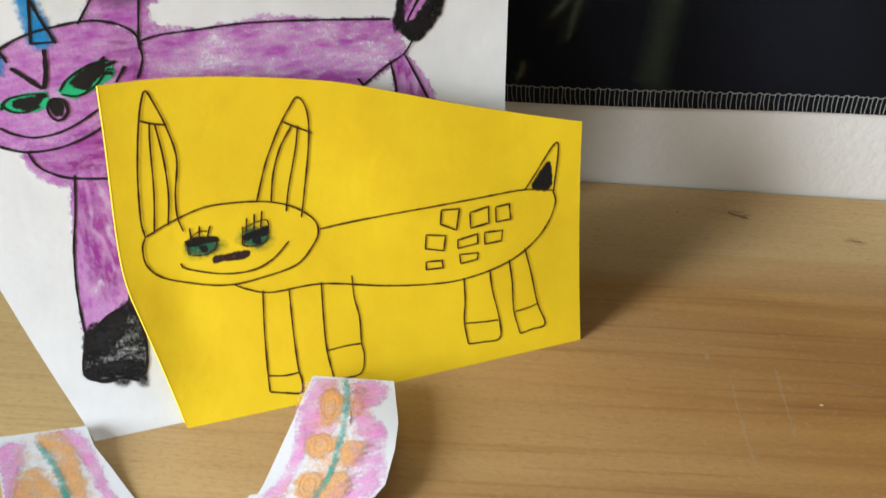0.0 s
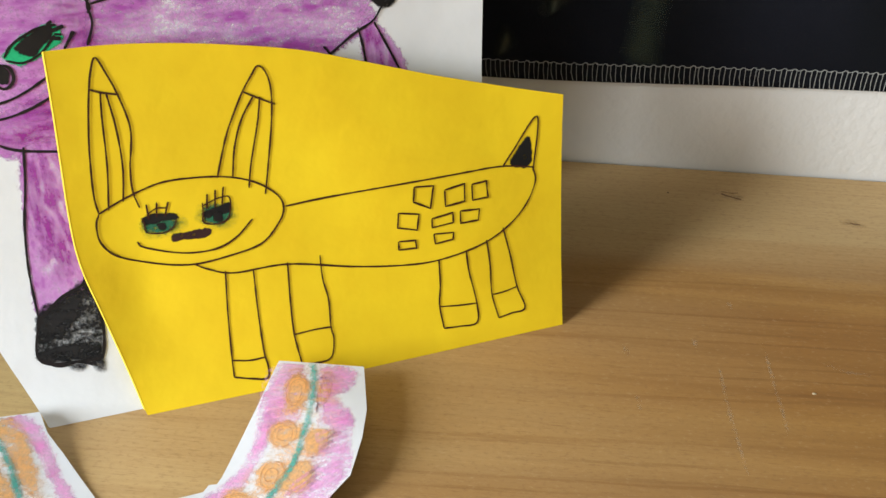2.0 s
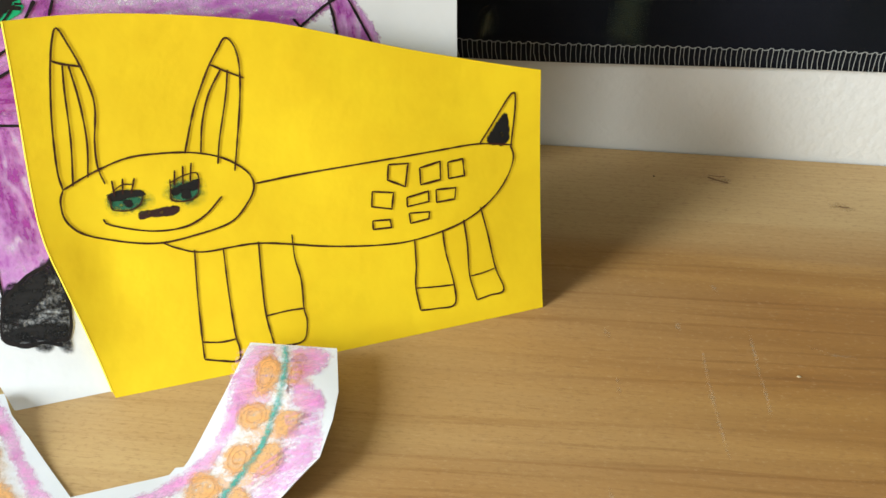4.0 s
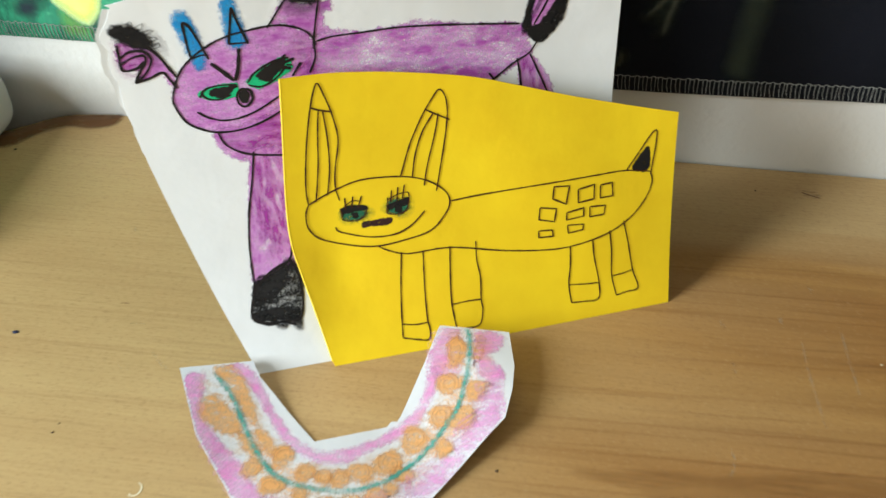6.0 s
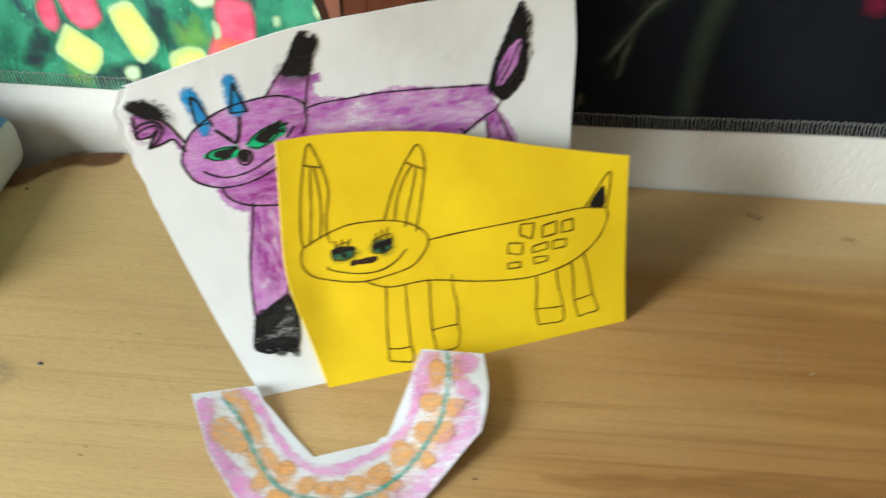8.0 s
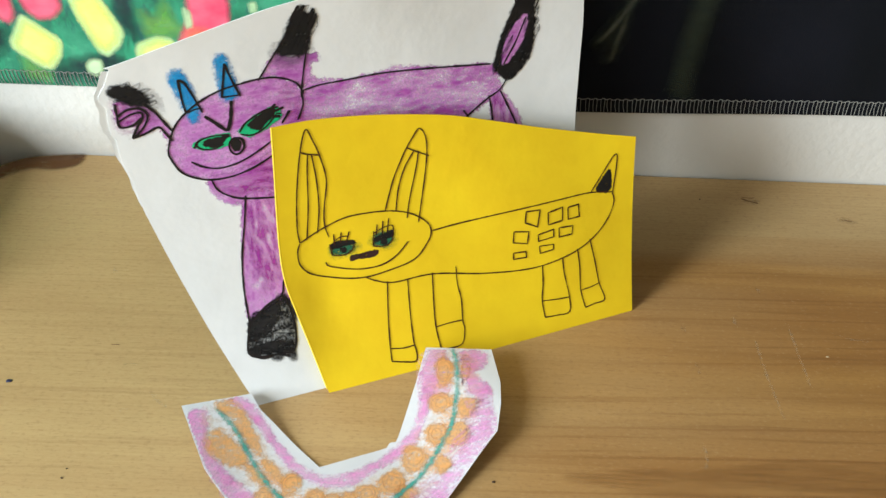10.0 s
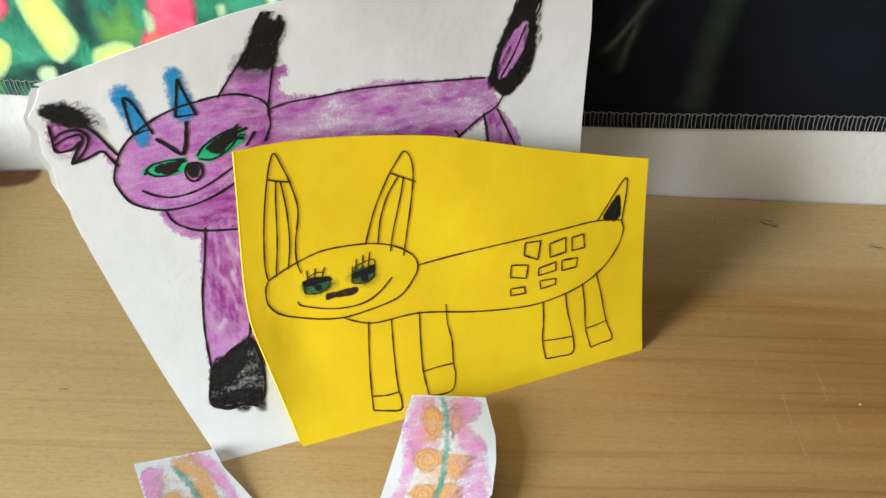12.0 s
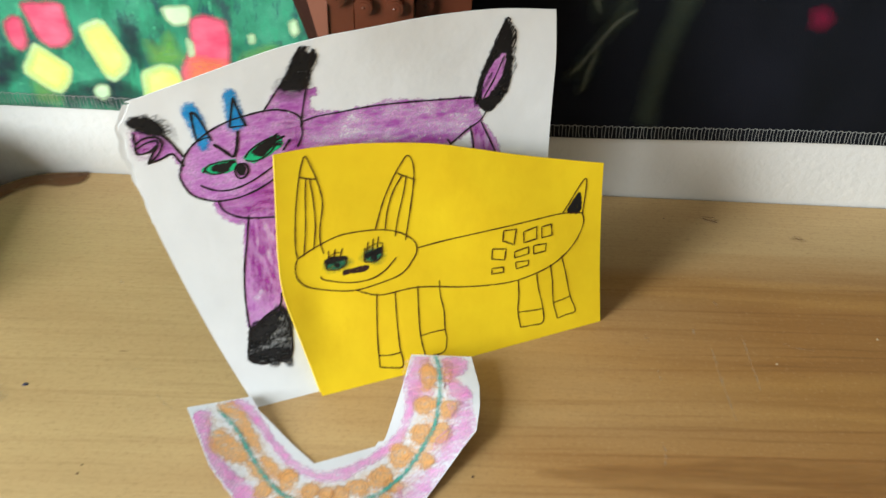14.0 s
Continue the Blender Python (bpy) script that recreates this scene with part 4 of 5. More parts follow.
crayon(white_card, WHITE, [(-12.0, 9.4), (-8.8, 9.2), (-8.8, 7.9), (-10.6, 7.6)], loose_black, 0.5)
scribble(white_card, WHITE, [(51.7, 83.3), (52.5, 84.4), (53.9, 81.7), (54.9, 78.5), (55.1, 75.9), (51.6, 76.2), (50.9, 78.3), (51.2, 80.2)], black_stroke, 0.35, 0.5, 70, 0.45, 57)
ink(white_card, WHITE, [(4, 64.5), (4.5, 65.7), (3.1, 68.1), (-0.3, 69.8), (-3.7, 70.2), (-7.7, 69.8), (-11.6, 69.1), (-15.3, 67.6), (-19.2, 65), (-21.7, 62.1), (-23.5, 57.7), (-23.3, 55.4), (-21.8, 52.2), (-18.7, 50.2), (-15.8, 49.4), (-11.6, 49.5), (-7.2, 50.7), (-2.6, 52.9)], 0.4)
ink(white_card, WHITE, [(4.2, 65.4), (4.3, 62.8), (2.9, 59.5)], 0.4)
ink(white_card, WHITE, [(-19.6, 54.2), (-17.7, 52.8), (-14.8, 51.8), (-11.1, 52.1), (-7.3, 53.5), (-2.1, 56.4)], 0.4)
ink(white_card, WHITE, [(-15.4, 63.9), (-13.9, 62.4), (-11.6, 59.8)], 0.72)
ink(white_card, WHITE, [(-9.8, 66.4), (-10.5, 62.4), (-11.4, 59.8)], 0.72)
ink(white_card, WHITE, [(1.4, 62), (-0.5, 59.4)], 0.56)
ink(white_card, WHITE, [(-9.8, 58), (-8.9, 57.4), (-8.7, 55.8), (-9.5, 54.6), (-10.6, 54.2), (-11.5, 55.1), (-11.6, 56.7), (-10.8, 57.8), (-9.8, 58)], 0.48)
ink(white_card, WHITE, [(-18.3, 57.8), (-17, 58.8), (-14.4, 59.2), (-11.3, 59)], 0.4)
ink(white_card, WHITE, [(-18.3, 57.8), (-16.9, 56.6), (-14.8, 56.3), (-12.6, 57)], 0.4)
ink(white_card, WHITE, [(-9.2, 59.1), (-7.5, 61.1), (-3.7, 63), (-0.8, 63.3)], 0.4)
ink(white_card, WHITE, [(-9.1, 58.6), (-6.7, 58), (-3.8, 59.3), (-1.4, 61.7)], 0.4)
ink(white_card, WHITE, [(-2.1, 63.4), (-1.3, 64)], 0.48)
ink(white_card, WHITE, [(-1.4, 61.9), (-0.4, 61.7)], 0.48)
ink(white_card, WHITE, [(-19.1, 72.8), (-19, 67.9), (-18.7, 65.2)], 0.48)
ink(white_card, WHITE, [(-19.1, 72.8), (-18, 71.8), (-16.8, 68.6), (-15.6, 64.8)], 0.48)
ink(white_card, WHITE, [(-18.7, 65.2), (-16.9, 65.8), (-15.5, 65.7)], 0.4)
ink(white_card, WHITE, [(-10, 74.8), (-10.7, 71.3), (-11.5, 67.4)], 0.48)
ink(white_card, WHITE, [(-10, 74.8), (-9.2, 71.3), (-7.9, 67.1)], 0.48)
ink(white_card, WHITE, [(-11.5, 67.5), (-8, 67.4)], 0.4)
ink(white_card, WHITE, [(-4.1, 69.8), (-1, 74.1), (2.8, 79.3)], 0.4)
ink(white_card, WHITE, [(4.1, 65), (5.1, 70.4), (6.6, 77.6), (7.4, 81.2)], 0.4)
ink(white_card, WHITE, [(-26.4, 68.9), (-24.5, 66.6), (-23.2, 64.1), (-22, 61.8)], 0.56)
ink(white_card, WHITE, [(-31.3, 69.6), (-31.4, 67.2), (-31.3, 64.4), (-28.7, 64.5), (-27.1, 65.8)], 0.48)
ink(white_card, WHITE, [(-31.5, 66.7), (-29.4, 67.9), (-26.9, 67.7), (-25.9, 66), (-27.1, 63.6), (-29.4, 61.6), (-28.4, 63.6), (-26.9, 65.5)], 0.48)
ink(white_card, WHITE, [(-31.4, 65.6), (-29.2, 66.7), (-27, 66.9), (-26.9, 65.4)], 0.4)
ink(white_card, WHITE, [(-29.4, 61.6), (-26.9, 62.2), (-24.4, 63.1), (-23.4, 61.6), (-22.3, 59.6)], 0.48)
ink(white_card, WHITE, [(-16.4, 49.4), (-15.6, 47.1), (-13.7, 45.3), (-10.4, 43.9), (-2.8, 42.7)], 0.4)
ink(white_card, WHITE, [(4.7, 65.9), (8, 66.5), (13.5, 66.6), (20.3, 66.8), (27.2, 66.4), (34.3, 65.7), (45.5, 64.3)], 0.4)
ink(white_card, WHITE, [(49.4, 60.1), (47.7, 57.8), (44.1, 55.9), (39.6, 52.8)], 0.4)
ink(white_card, WHITE, [(45.1, 57), (45.7, 53.8), (46.1, 49.8)], 0.4)
ink(white_card, WHITE, [(47.9, 57.5), (49.8, 53.4), (51.9, 48.6)], 0.4)
ink(white_card, WHITE, [(39.1, 54.6), (40.3, 52.8)], 0.4)
ink(white_card, WHITE, [(48.5, 63.6), (51, 68.2), (53.1, 74.1)], 0.4)
ink(white_card, WHITE, [(-10.2, 44.5), (-11.4, 38.7), (-13.2, 31.7), (-14.3, 24.5), (-14.6, 17.2)], 0.4)
ink(white_card, WHITE, [(-5.4, 24.1), (-6.6, 20.9), (-10.5, 19.4), (-15, 16.2)], 0.48)
ink(white_card, WHITE, [(-14.5, 17.4), (-15.8, 10.3), (-7.9, 8.8)], 0.48)
ink(white_card, WHITE, [(-1.7, 62.4), (0.2, 63)], 0.64)
ink(white_card, WHITE, [(-2.5, 61.4), (-0.6, 61.1)], 0.64)
ink(white_card, WHITE, [(-17.8, 58), (-18.6, 57.1)], 0.48)
ink(white_card, WHITE, [(-12.7, 58.5), (-11.2, 58.7)], 0.64)
ink(white_card, WHITE, [(-4.9, 16.2), (-4.9, 12.6), (-5.9, 9.1), (-7.9, 8.8)], 0.5)
ink(white_card, WHITE, [(-14, 16.2), (-15.2, 15.9)], 0.56)
ink(white_card, WHITE, [(-6.6, 21.1), (-5.5, 19.2), (-4.8, 15.9)], 0.64)
ink(white_card, WHITE, [(-15.5, 10.4), (-13.2, 9), (-10, 9), (-7.3, 8)], 0.56)
ink(white_card, WHITE, [(3.5, 81.6), (4.3, 83.5), (5.1, 84.9)], 0.72)
ink(white_card, WHITE, [(4.7, 82.1), (5.4, 83.5), (6.2, 84.8)], 0.72)
ink(white_card, WHITE, [(6.8, 81.1), (7.3, 82.5), (7.8, 83.9)], 0.64)
ink(white_card, WHITE, [(7.2, 79.4), (7.9, 81.1), (8.4, 82.7)], 0.56)

for turn, seed, zone in ((20, 61, [(-31.6, 73.0), (-28.0, 73.6), (-24.6, 70.4), (-24.4, 67.8), (-28.0, 69.4), (-31.4, 71.0)]), (62, 62, [(0.6, 75.6), (3.2, 81.4), (5.2, 84.4), (8.2, 83.0), (6.6, 76.0)]), (64, 63, [(47.0, 62.0), (47.6, 69.0), (50.4, 76.4), (49.6, 70.0), (48.0, 64.0)]),
                         (64, 64, [(53.4, 63.4), (55.6, 69.6), (55.0, 76.0), (53.8, 74.0), (53.8, 69.0)])):
    scribble(white_card, WHITE, zone, loose_black, 0.40, 0.8, turn, 1.0, seed)

# yellow sheet: outline, then the pen lines, in millimetres along and above its foot
YELLOW_TOP = [(-3.2, 60.8), (8, 60.2), (20.7, 58.6), (34.2, 56.1), (44.6, 52.9), (57, 48.8), (70, 45.1), (80.6, 42.4)]
YELLOW_LEFT = [(-0.4, -0.6), (-2.5, 10.2), (-4.3, 19.2), (-5.6, 26.9), (-5.5, 35.2), (-4, 51.2), (-3.2, 60.8)]
yellow_outline = np.concatenate([spline(YELLOW_LEFT, 1.5), spline(YELLOW_TOP, 1.5)[1:], spline([YELLOW_TOP[-1], (79.8, 22.0), (78.5, 0.0)], 2.0)[1:]])
yellow_outline[:, 1] = np.maximum(yellow_outline[:, 1], 0.05)
yellow_card = tagged(sheet("yellow_card", yellow_outline, YELLOW, yellow_paper, 0.25), "cut yellow paper with black pen shapes, leaning on white paper", "drawing")
# cut edge as a thin tube; its paler yellow paints the light it catches
cut = np.array([q for q in spline(YELLOW_LEFT, 1.5) if q[1] > 0.4])
cut_edge = new("cut_edge", thread_mesh([YELLOW(x - 0.02, z, -0.13) / MM for x, z in cut], 0.18))
cut_edge.data.materials[0] = yellow_edge_highlight
cut_edge.parent = yellow_card
cut_edge["label"] = "cut edge of the paper, its caught light in the colour"
ink(yellow_card, YELLOW, [(-1, 34.3), (-1.1, 37.6), (-0.2, 44.5), (0.9, 50.1), (1.9, 54.2), (2.8, 57.1), (3.8, 58.8), (4.8, 56.3), (5.9, 52.4), (6.6, 47), (5.3, 40.9), (4.9, 37), (5.4, 34.1)], 0.34)
ink(yellow_card, YELLOW, [(1.9, 54.2), (3.3, 53.5), (6, 52.7)], 0.34)
ink(yellow_card, YELLOW, [(3.4, 53.5), (2.8, 49.6), (1.9, 41.7), (0.6, 34.6)], 0.34)
ink(yellow_card, YELLOW, [(4.2, 53.3), (4.5, 47.5), (4.2, 41.2), (3.1, 35.6)], 0.34)
ink(yellow_card, YELLOW, [(18.5, 37), (20.9, 43.2), (22.6, 46.6), (24.7, 50.3), (26.4, 52.7), (27.8, 54.3), (29, 52.8), (29.3, 49.4), (28.5, 43.9), (26.8, 36.5), (25.9, 33)], 0.34)
ink(yellow_card, YELLOW, [(24.7, 50.5), (26.7, 49.3), (29.7, 47.7)], 0.34)
ink(yellow_card, YELLOW, [(26.3, 49.4), (23.9, 45.9), (22.1, 41.5), (21, 36.6)], 0.34)
ink(yellow_card, YELLOW, [(27.4, 49.3), (26.4, 45), (24.3, 38.3), (23.4, 34.5)], 0.34)
ink(yellow_card, YELLOW, [(-1, 34.3), (-1.8, 32.5), (-1.7, 29.4), (0.5, 26.6), (5.3, 24.5), (11.6, 23.2), (17.7, 23.6), (23.9, 24.8), (27.3, 27.7), (28.6, 30.1), (27.9, 32.5), (24.6, 35.2), (20, 36.9), (14.3, 37.7), (9.2, 37.7), (3.8, 36.2), (-1, 34.3)], 0.34)
ink(yellow_card, YELLOW, [(3.9, 28.5), (4.8, 27.3), (10.7, 25.4), (16.1, 25.2), (19.9, 26.6), (23.1, 29.2)], 0.34)
ink(yellow_card, YELLOW, [(28.9, 30.4), (37, 30.9), (49.9, 31.4), (61.8, 31.5), (68.5, 31.3), (74.7, 30.1)], 0.34)
ink(yellow_card, YELLOW, [(68.5, 31.2), (71, 34.1), (75.1, 39.1), (75.6, 36.8), (74.4, 29.5)], 0.34)
ink(yellow_card, YELLOW, [(74.4, 30.1), (74.8, 27.7), (73.1, 24.2), (69.5, 20.9), (63.8, 18.3), (55.5, 16.8), (48.7, 16.8), (39.5, 18), (27.7, 20.5), (18.5, 20.6), (14.4, 21.9), (12, 23.3)], 0.34)
ink(yellow_card, YELLOW, [(17.1, 21.2), (16.2, 13.7), (15.5, 5.9), (15.3, 3)], 0.34)
ink(yellow_card, YELLOW, [(21.8, 20.5), (21.4, 13.7), (21.2, 6.2), (21.5, 3.9), (21, 1.9), (18.1, 2.3), (15.3, 3)], 0.34)
ink(yellow_card, YELLOW, [(15.5, 5.7), (18.5, 5.2), (21.4, 5.3)], 0.31)
ink(yellow_card, YELLOW, [(27.8, 20.8), (27.2, 13.4), (27, 8.2), (27.5, 3.2)], 0.34)
ink(yellow_card, YELLOW, [(33.6, 21), (33.5, 16.9), (34, 13.1), (33.7, 8.3), (33.9, 6.1), (32.9, 3.1), (29.8, 2.7), (27.5, 3.1)], 0.34)
ink(yellow_card, YELLOW, [(27, 8.2), (30.6, 8.4), (33.7, 8.3)], 0.31)
ink(yellow_card, YELLOW, [(55, 16.9), (54.8, 12.2), (54.3, 8.4), (54.7, 4)], 0.34)
ink(yellow_card, YELLOW, [(60.3, 17.6), (60.5, 13.7), (61.5, 7.5), (61.2, 3.9), (57.7, 3.8), (54.7, 4)], 0.34)
ink(yellow_card, YELLOW, [(54.3, 8.1), (58.1, 7.7), (61.5, 7.5)], 0.31)
ink(yellow_card, YELLOW, [(64.4, 18.8), (64.7, 14.2), (64.6, 8.8), (65.6, 3.9)], 0.34)
ink(yellow_card, YELLOW, [(67.8, 20.4), (68.8, 15.3), (69.7, 9.2), (71, 4.8), (68.1, 4.3), (65.6, 3.9)], 0.34)
ink(yellow_card, YELLOW, [(64.8, 8.5), (67.4, 8.7), (69.7, 9.1)], 0.31)
ink(yellow_card, YELLOW, [(6.5, 34.5), (6.4, 31.9)], 0.34)
ink(yellow_card, YELLOW, [(8.2, 34.6), (7.7, 32.1)], 0.34)
ink(yellow_card, YELLOW, [(10, 34.4), (9, 32)], 0.34)
ink(yellow_card, YELLOW, [(6.2, 32.7), (7.9, 33.6), (9.6, 33.4)], 0.27)
ink(yellow_card, YELLOW, [(16.4, 34.6), (15.9, 32.1)], 0.34)
ink(yellow_card, YELLOW, [(17.8, 35.1), (17.3, 32.2)], 0.34)
ink(yellow_card, YELLOW, [(19.2, 35.4), (18.5, 32.4)], 0.34)
ink(yellow_card, YELLOW, [(15.4, 32.8), (17.8, 33.6), (19.8, 33.6), (19.9, 31.7)], 0.27)
ink_box(yellow_card, YELLOW, [(51.7, 30.5), (55.2, 30.2), (54.3, 26.3), (51.3, 27.9)], 0.32)
ink_box(yellow_card, YELLOW, [(57.2, 29.1), (61, 29.6), (60.8, 26.5), (57.1, 26.2)], 0.32)
ink_box(yellow_card, YELLOW, [(62.4, 29.2), (65.2, 29.3), (65.3, 26.4), (62.3, 26.4)], 0.32)
ink_box(yellow_card, YELLOW, [(48.4, 26.3), (52.1, 25.6), (51.5, 22.8), (48, 23.7)], 0.32)
ink_box(yellow_card, YELLOW, [(54.4, 24.4), (58.4, 24.9), (58.3, 23.1), (54.3, 22.8)], 0.32)
ink_box(yellow_card, YELLOW, [(59.8, 24.9), (63.5, 24.6), (63.1, 22.7), (59.7, 22.7)], 0.32)
ink_box(yellow_card, YELLOW, [(54.5, 21.6), (58.2, 21.3), (58, 20.1), (54.6, 19.8)], 0.32)
ink_box(yellow_card, YELLOW, [(47.9, 21.2), (51, 21), (51.1, 19.6), (47.8, 19.7)], 0.32)
crayon(yellow_card, YELLOW, [(9.4, 28.7), (12.5, 28.9), (15.8, 28.9), (15.9, 27.9), (14.6, 27.4), (11.1, 27.6), (9.4, 27.4)], brown_marker, 0.25)
crayon(yellow_card, YELLOW, [(69.9, 31.3), (71.7, 33.9), (73.9, 36), (74.3, 33.4), (73.7, 30.3)], black_marker, 0.3)
for x, y, rx, ry in ((8.3, 30.6, 3.1, 1.8), (17.6, 31.0, 2.9, 2.2)):
    crayon(yellow_card, YELLOW, oval(x, y, rx, ry), green_haze, 0.5)
crayon(yellow_card, YELLOW, [(5.5, 32.1), (5.7, 29.9), (8.1, 29.3), (10, 29.9), (10.8, 31.2), (8.1, 32.1)], dark_green_pencil, 0.5)
crayon(yellow_card, YELLOW, [(15.4, 32.3), (15.1, 30.1), (17.5, 29.2), (19.3, 30), (19.8, 31.8), (17.2, 32.6)], dark_green_pencil, 0.5)
crayon(yellow_card, YELLOW, [(5.3, 32.3), (7.2, 32.7), (9.2, 32.5), (11.1, 32.2), (10.8, 31.3), (8, 31.2), (5.5, 31.1)], black_marker, 0.25)
crayon(yellow_card, YELLOW, [(7.6, 31.1), (8.9, 30.9), (8.9, 29.9), (8.1, 29.7), (7.5, 30.4)], black_marker, 0.25)
crayon(yellow_card, YELLOW, [(15.1, 31.7), (17.2, 32.2), (19.8, 32.5), (19.8, 31.1), (17, 30.8), (15.2, 30.5)], black_marker, 0.25)
crayon(yellow_card, YELLOW, [(16.7, 31.2), (18.3, 31.2), (18.2, 29.8), (17.3, 29.6), (16.7, 30.3)], black_marker, 0.25)
ink(yellow_card, YELLOW, [(5.4, 32.2), (5.6, 30.9), (5.6, 29.8), (8.1, 29.3), (10, 30), (10.8, 31.4)], 0.3)
ink(yellow_card, YELLOW, [(15.4, 33.3), (15.2, 31.6), (15.1, 29.9), (17.5, 29.4), (19.3, 30.2), (19.8, 32.1)], 0.3)

# curved paper strip
STRIP_OUTER = [(37, -76.6), (39, -86.2), (39.1, -92.1), (38.3, -99.1), (35.4, -103.1), (26.3, -117), (21.9, -123.4), (19.3, -125.2), (11.1, -127.1), (3.5, -127.4), (-9.6, -125.8), (-14, -120.2), (-23.3, -110), (-31, -96.2)]
STRIP_INNER = [(-16.8, -90.9), (-14.3, -94.3), (-10.4, -97.5), (0.5, -107.3), (9.7, -103.6), (14.4, -101.8), (15, -100.5), (16.3, -100.3), (16.8, -99), (19.9, -86), (21.7, -76.7)]
TEAL = [(-24, -96.2), (-21.1, -97.7), (-16.9, -102.4), (-13.4, -107.5), (-10, -112), (-6.1, -115.7), (-1.4, -117.7), (4.3, -118.2), (8.6, -118.2), (12.4, -116.9), (16.1, -114.8), (19.8, -111.4), (23.2, -107), (26, -102), (28.2, -97.3), (29, -92.4), (29.3, -87.3), (29, -81.9), (27.9, -76.5)]
paper_strip = tagged(sheet("paper_strip", STRIP_OUTER + STRIP_INNER, STRIP, strip_paper, 0.22, 1.2), "curved white paper strip with pink, orange and teal crayon marks", "drawing")
crayon(paper_strip, STRIP, [(-29.3, -99), (-25.5, -96.6), (-24.4, -102.5), (-20.2, -109), (-13.2, -114), (-7.7, -120.1), (-6.6, -123.2), (-9.2, -125.6), (-16.4, -117.7), (-24.1, -110.4)], pink_crayon, 0.6)
crayon(paper_strip, STRIP, [(-7.3, -120.9), (3.2, -124.7), (11, -126.2), (18.6, -124.2), (21.7, -122.1), (26.1, -115.9), (35.4, -102.3), (38, -98.3), (36.4, -92.3), (33.2, -94), (31.2, -101.3), (27.9, -107.3), (24.1, -112.2), (19.5, -117.6), (13.3, -121.3), (2.5, -122)], pale_pink_crayon, 0.9)
crayon(paper_strip, STRIP, [(21, -84.1), (22.8, -77.2), (26.5, -78.3), (27.4, -88.2), (24.5, -90.7), (22.3, -90.1)], pink_crayon, 0.8)
crayon(paper_strip, STRIP, [(29.6, -78.3), (35.6, -77.8), (35.2, -81.6), (33, -83.8), (36.8, -88.4), (35.4, -90.9), (31.8, -88.1)], pink_crayon, 0.8)
crayon(paper_strip, STRIP, [(31.3, -93.2), (36.2, -92.3), (36.3, -99.1), (33, -100.6)], pale_pink_crayon, 0.8)
crayon(paper_strip, STRIP, [(-16.5, -95), (-10.3, -102.6), (-5.2, -108.4), (1.4, -111.7), (7.4, -111.5), (13.5, -106.9), (19.8, -101.9), (22.4, -95.4), (23, -88.8), (21.4, -88.3), (20.5, -95.4), (17.2, -101), (10.3, -106.7), (2.3, -109.7), (-4.2, -106.5), (-10.5, -100.3), (-14.7, -95.2)], pink_crayon, 0.6)
crayon(paper_strip, STRIP, [(-22.3, -93.1), (-17.7, -92.6), (-13.1, -96.5), (-10.2, -102.5), (-13.5, -98.9), (-18, -95.2)], pink_crayon, 0.6)
crayon(paper_strip, STRIP, [(-24.6, -99.4), (-20.2, -104.9), (-16.2, -110.2), (-11.9, -115.2), (-5.5, -120.7), (2.7, -123.1), (10.9, -122.6), (17.3, -118.9), (22.8, -112.8), (27.1, -106.7), (30.7, -101.6), (33.2, -92.3), (32.7, -83.4), (31.7, -78), (24.5, -78.9), (23.9, -87.4), (23.5, -96), (19.4, -102.5), (13.7, -109.3), (6, -113.1), (-2, -112.2), (-8.3, -107.7), (-12.4, -103), (-16.8, -97.3), (-21.4, -93.9), (-24.7, -95)], orange_wash, 1.4)
crayon(paper_strip, STRIP, [(-24.1, -94.5), (-21.1, -93), (-17.2, -95.8), (-13.4, -101.5), (-11.9, -104.9), (-14, -104.5), (-18.1, -100.1), (-21.4, -97.3)], solid_orange_crayon, 0.6)
crayon(paper_strip, STRIP, [(-24.5, -102), (-22, -100.7), (-16.5, -104), (-14.8, -107.2), (-17.4, -108.5), (-21.8, -107.4), (-24.2, -105.2)], solid_orange_crayon, 0.6)
crayon(paper_strip, STRIP, [(-15.5, -107.9), (-12.4, -108.5), (-9.7, -112), (-11.5, -112.7)], orange_crayon, 0.6)
crayon(paper_strip, STRIP, [(-11.8, -105.4), (-8.1, -108.2), (-6.1, -111.5), (-8.2, -111.3), (-11.3, -108.3)], orange_crayon, 0.6)
crayon(paper_strip, STRIP, oval(-10.2, -115, 2.1, 2.4), orange_crayon, 0.5)
loops(paper_strip, STRIP, -10.2, -115, 2.1, 2.4)
crayon(paper_strip, STRIP, oval(-4.9, -111.8, 2.4, 2.7), orange_crayon, 0.5)
loops(paper_strip, STRIP, -4.9, -111.8, 2.4, 2.7)
crayon(paper_strip, STRIP, oval(0.5, -114.8, 2.3, 2.3), orange_crayon, 0.5)
loops(paper_strip, STRIP, 0.5, -114.8, 2.3, 2.3)
crayon(paper_strip, STRIP, oval(4.3, -115.4, 1.9, 1.9), orange_crayon, 0.5)
loops(paper_strip, STRIP, 4.3, -115.4, 1.9, 1.9)
crayon(paper_strip, STRIP, oval(7.6, -115.4, 2.1, 2.2), orange_crayon, 0.5)
loops(paper_strip, STRIP, 7.6, -115.4, 2.1, 2.2)
crayon(paper_strip, STRIP, oval(11.3, -113.3, 2.7, 2.5), orange_crayon, 0.5)
loops(paper_strip, STRIP, 11.3, -113.3, 2.7, 2.5)
crayon(paper_strip, STRIP, oval(16.3, -110.4, 2.7, 3.3), orange_crayon, 0.5)
loops(paper_strip, STRIP, 16.3, -110.4, 2.7, 3.3)
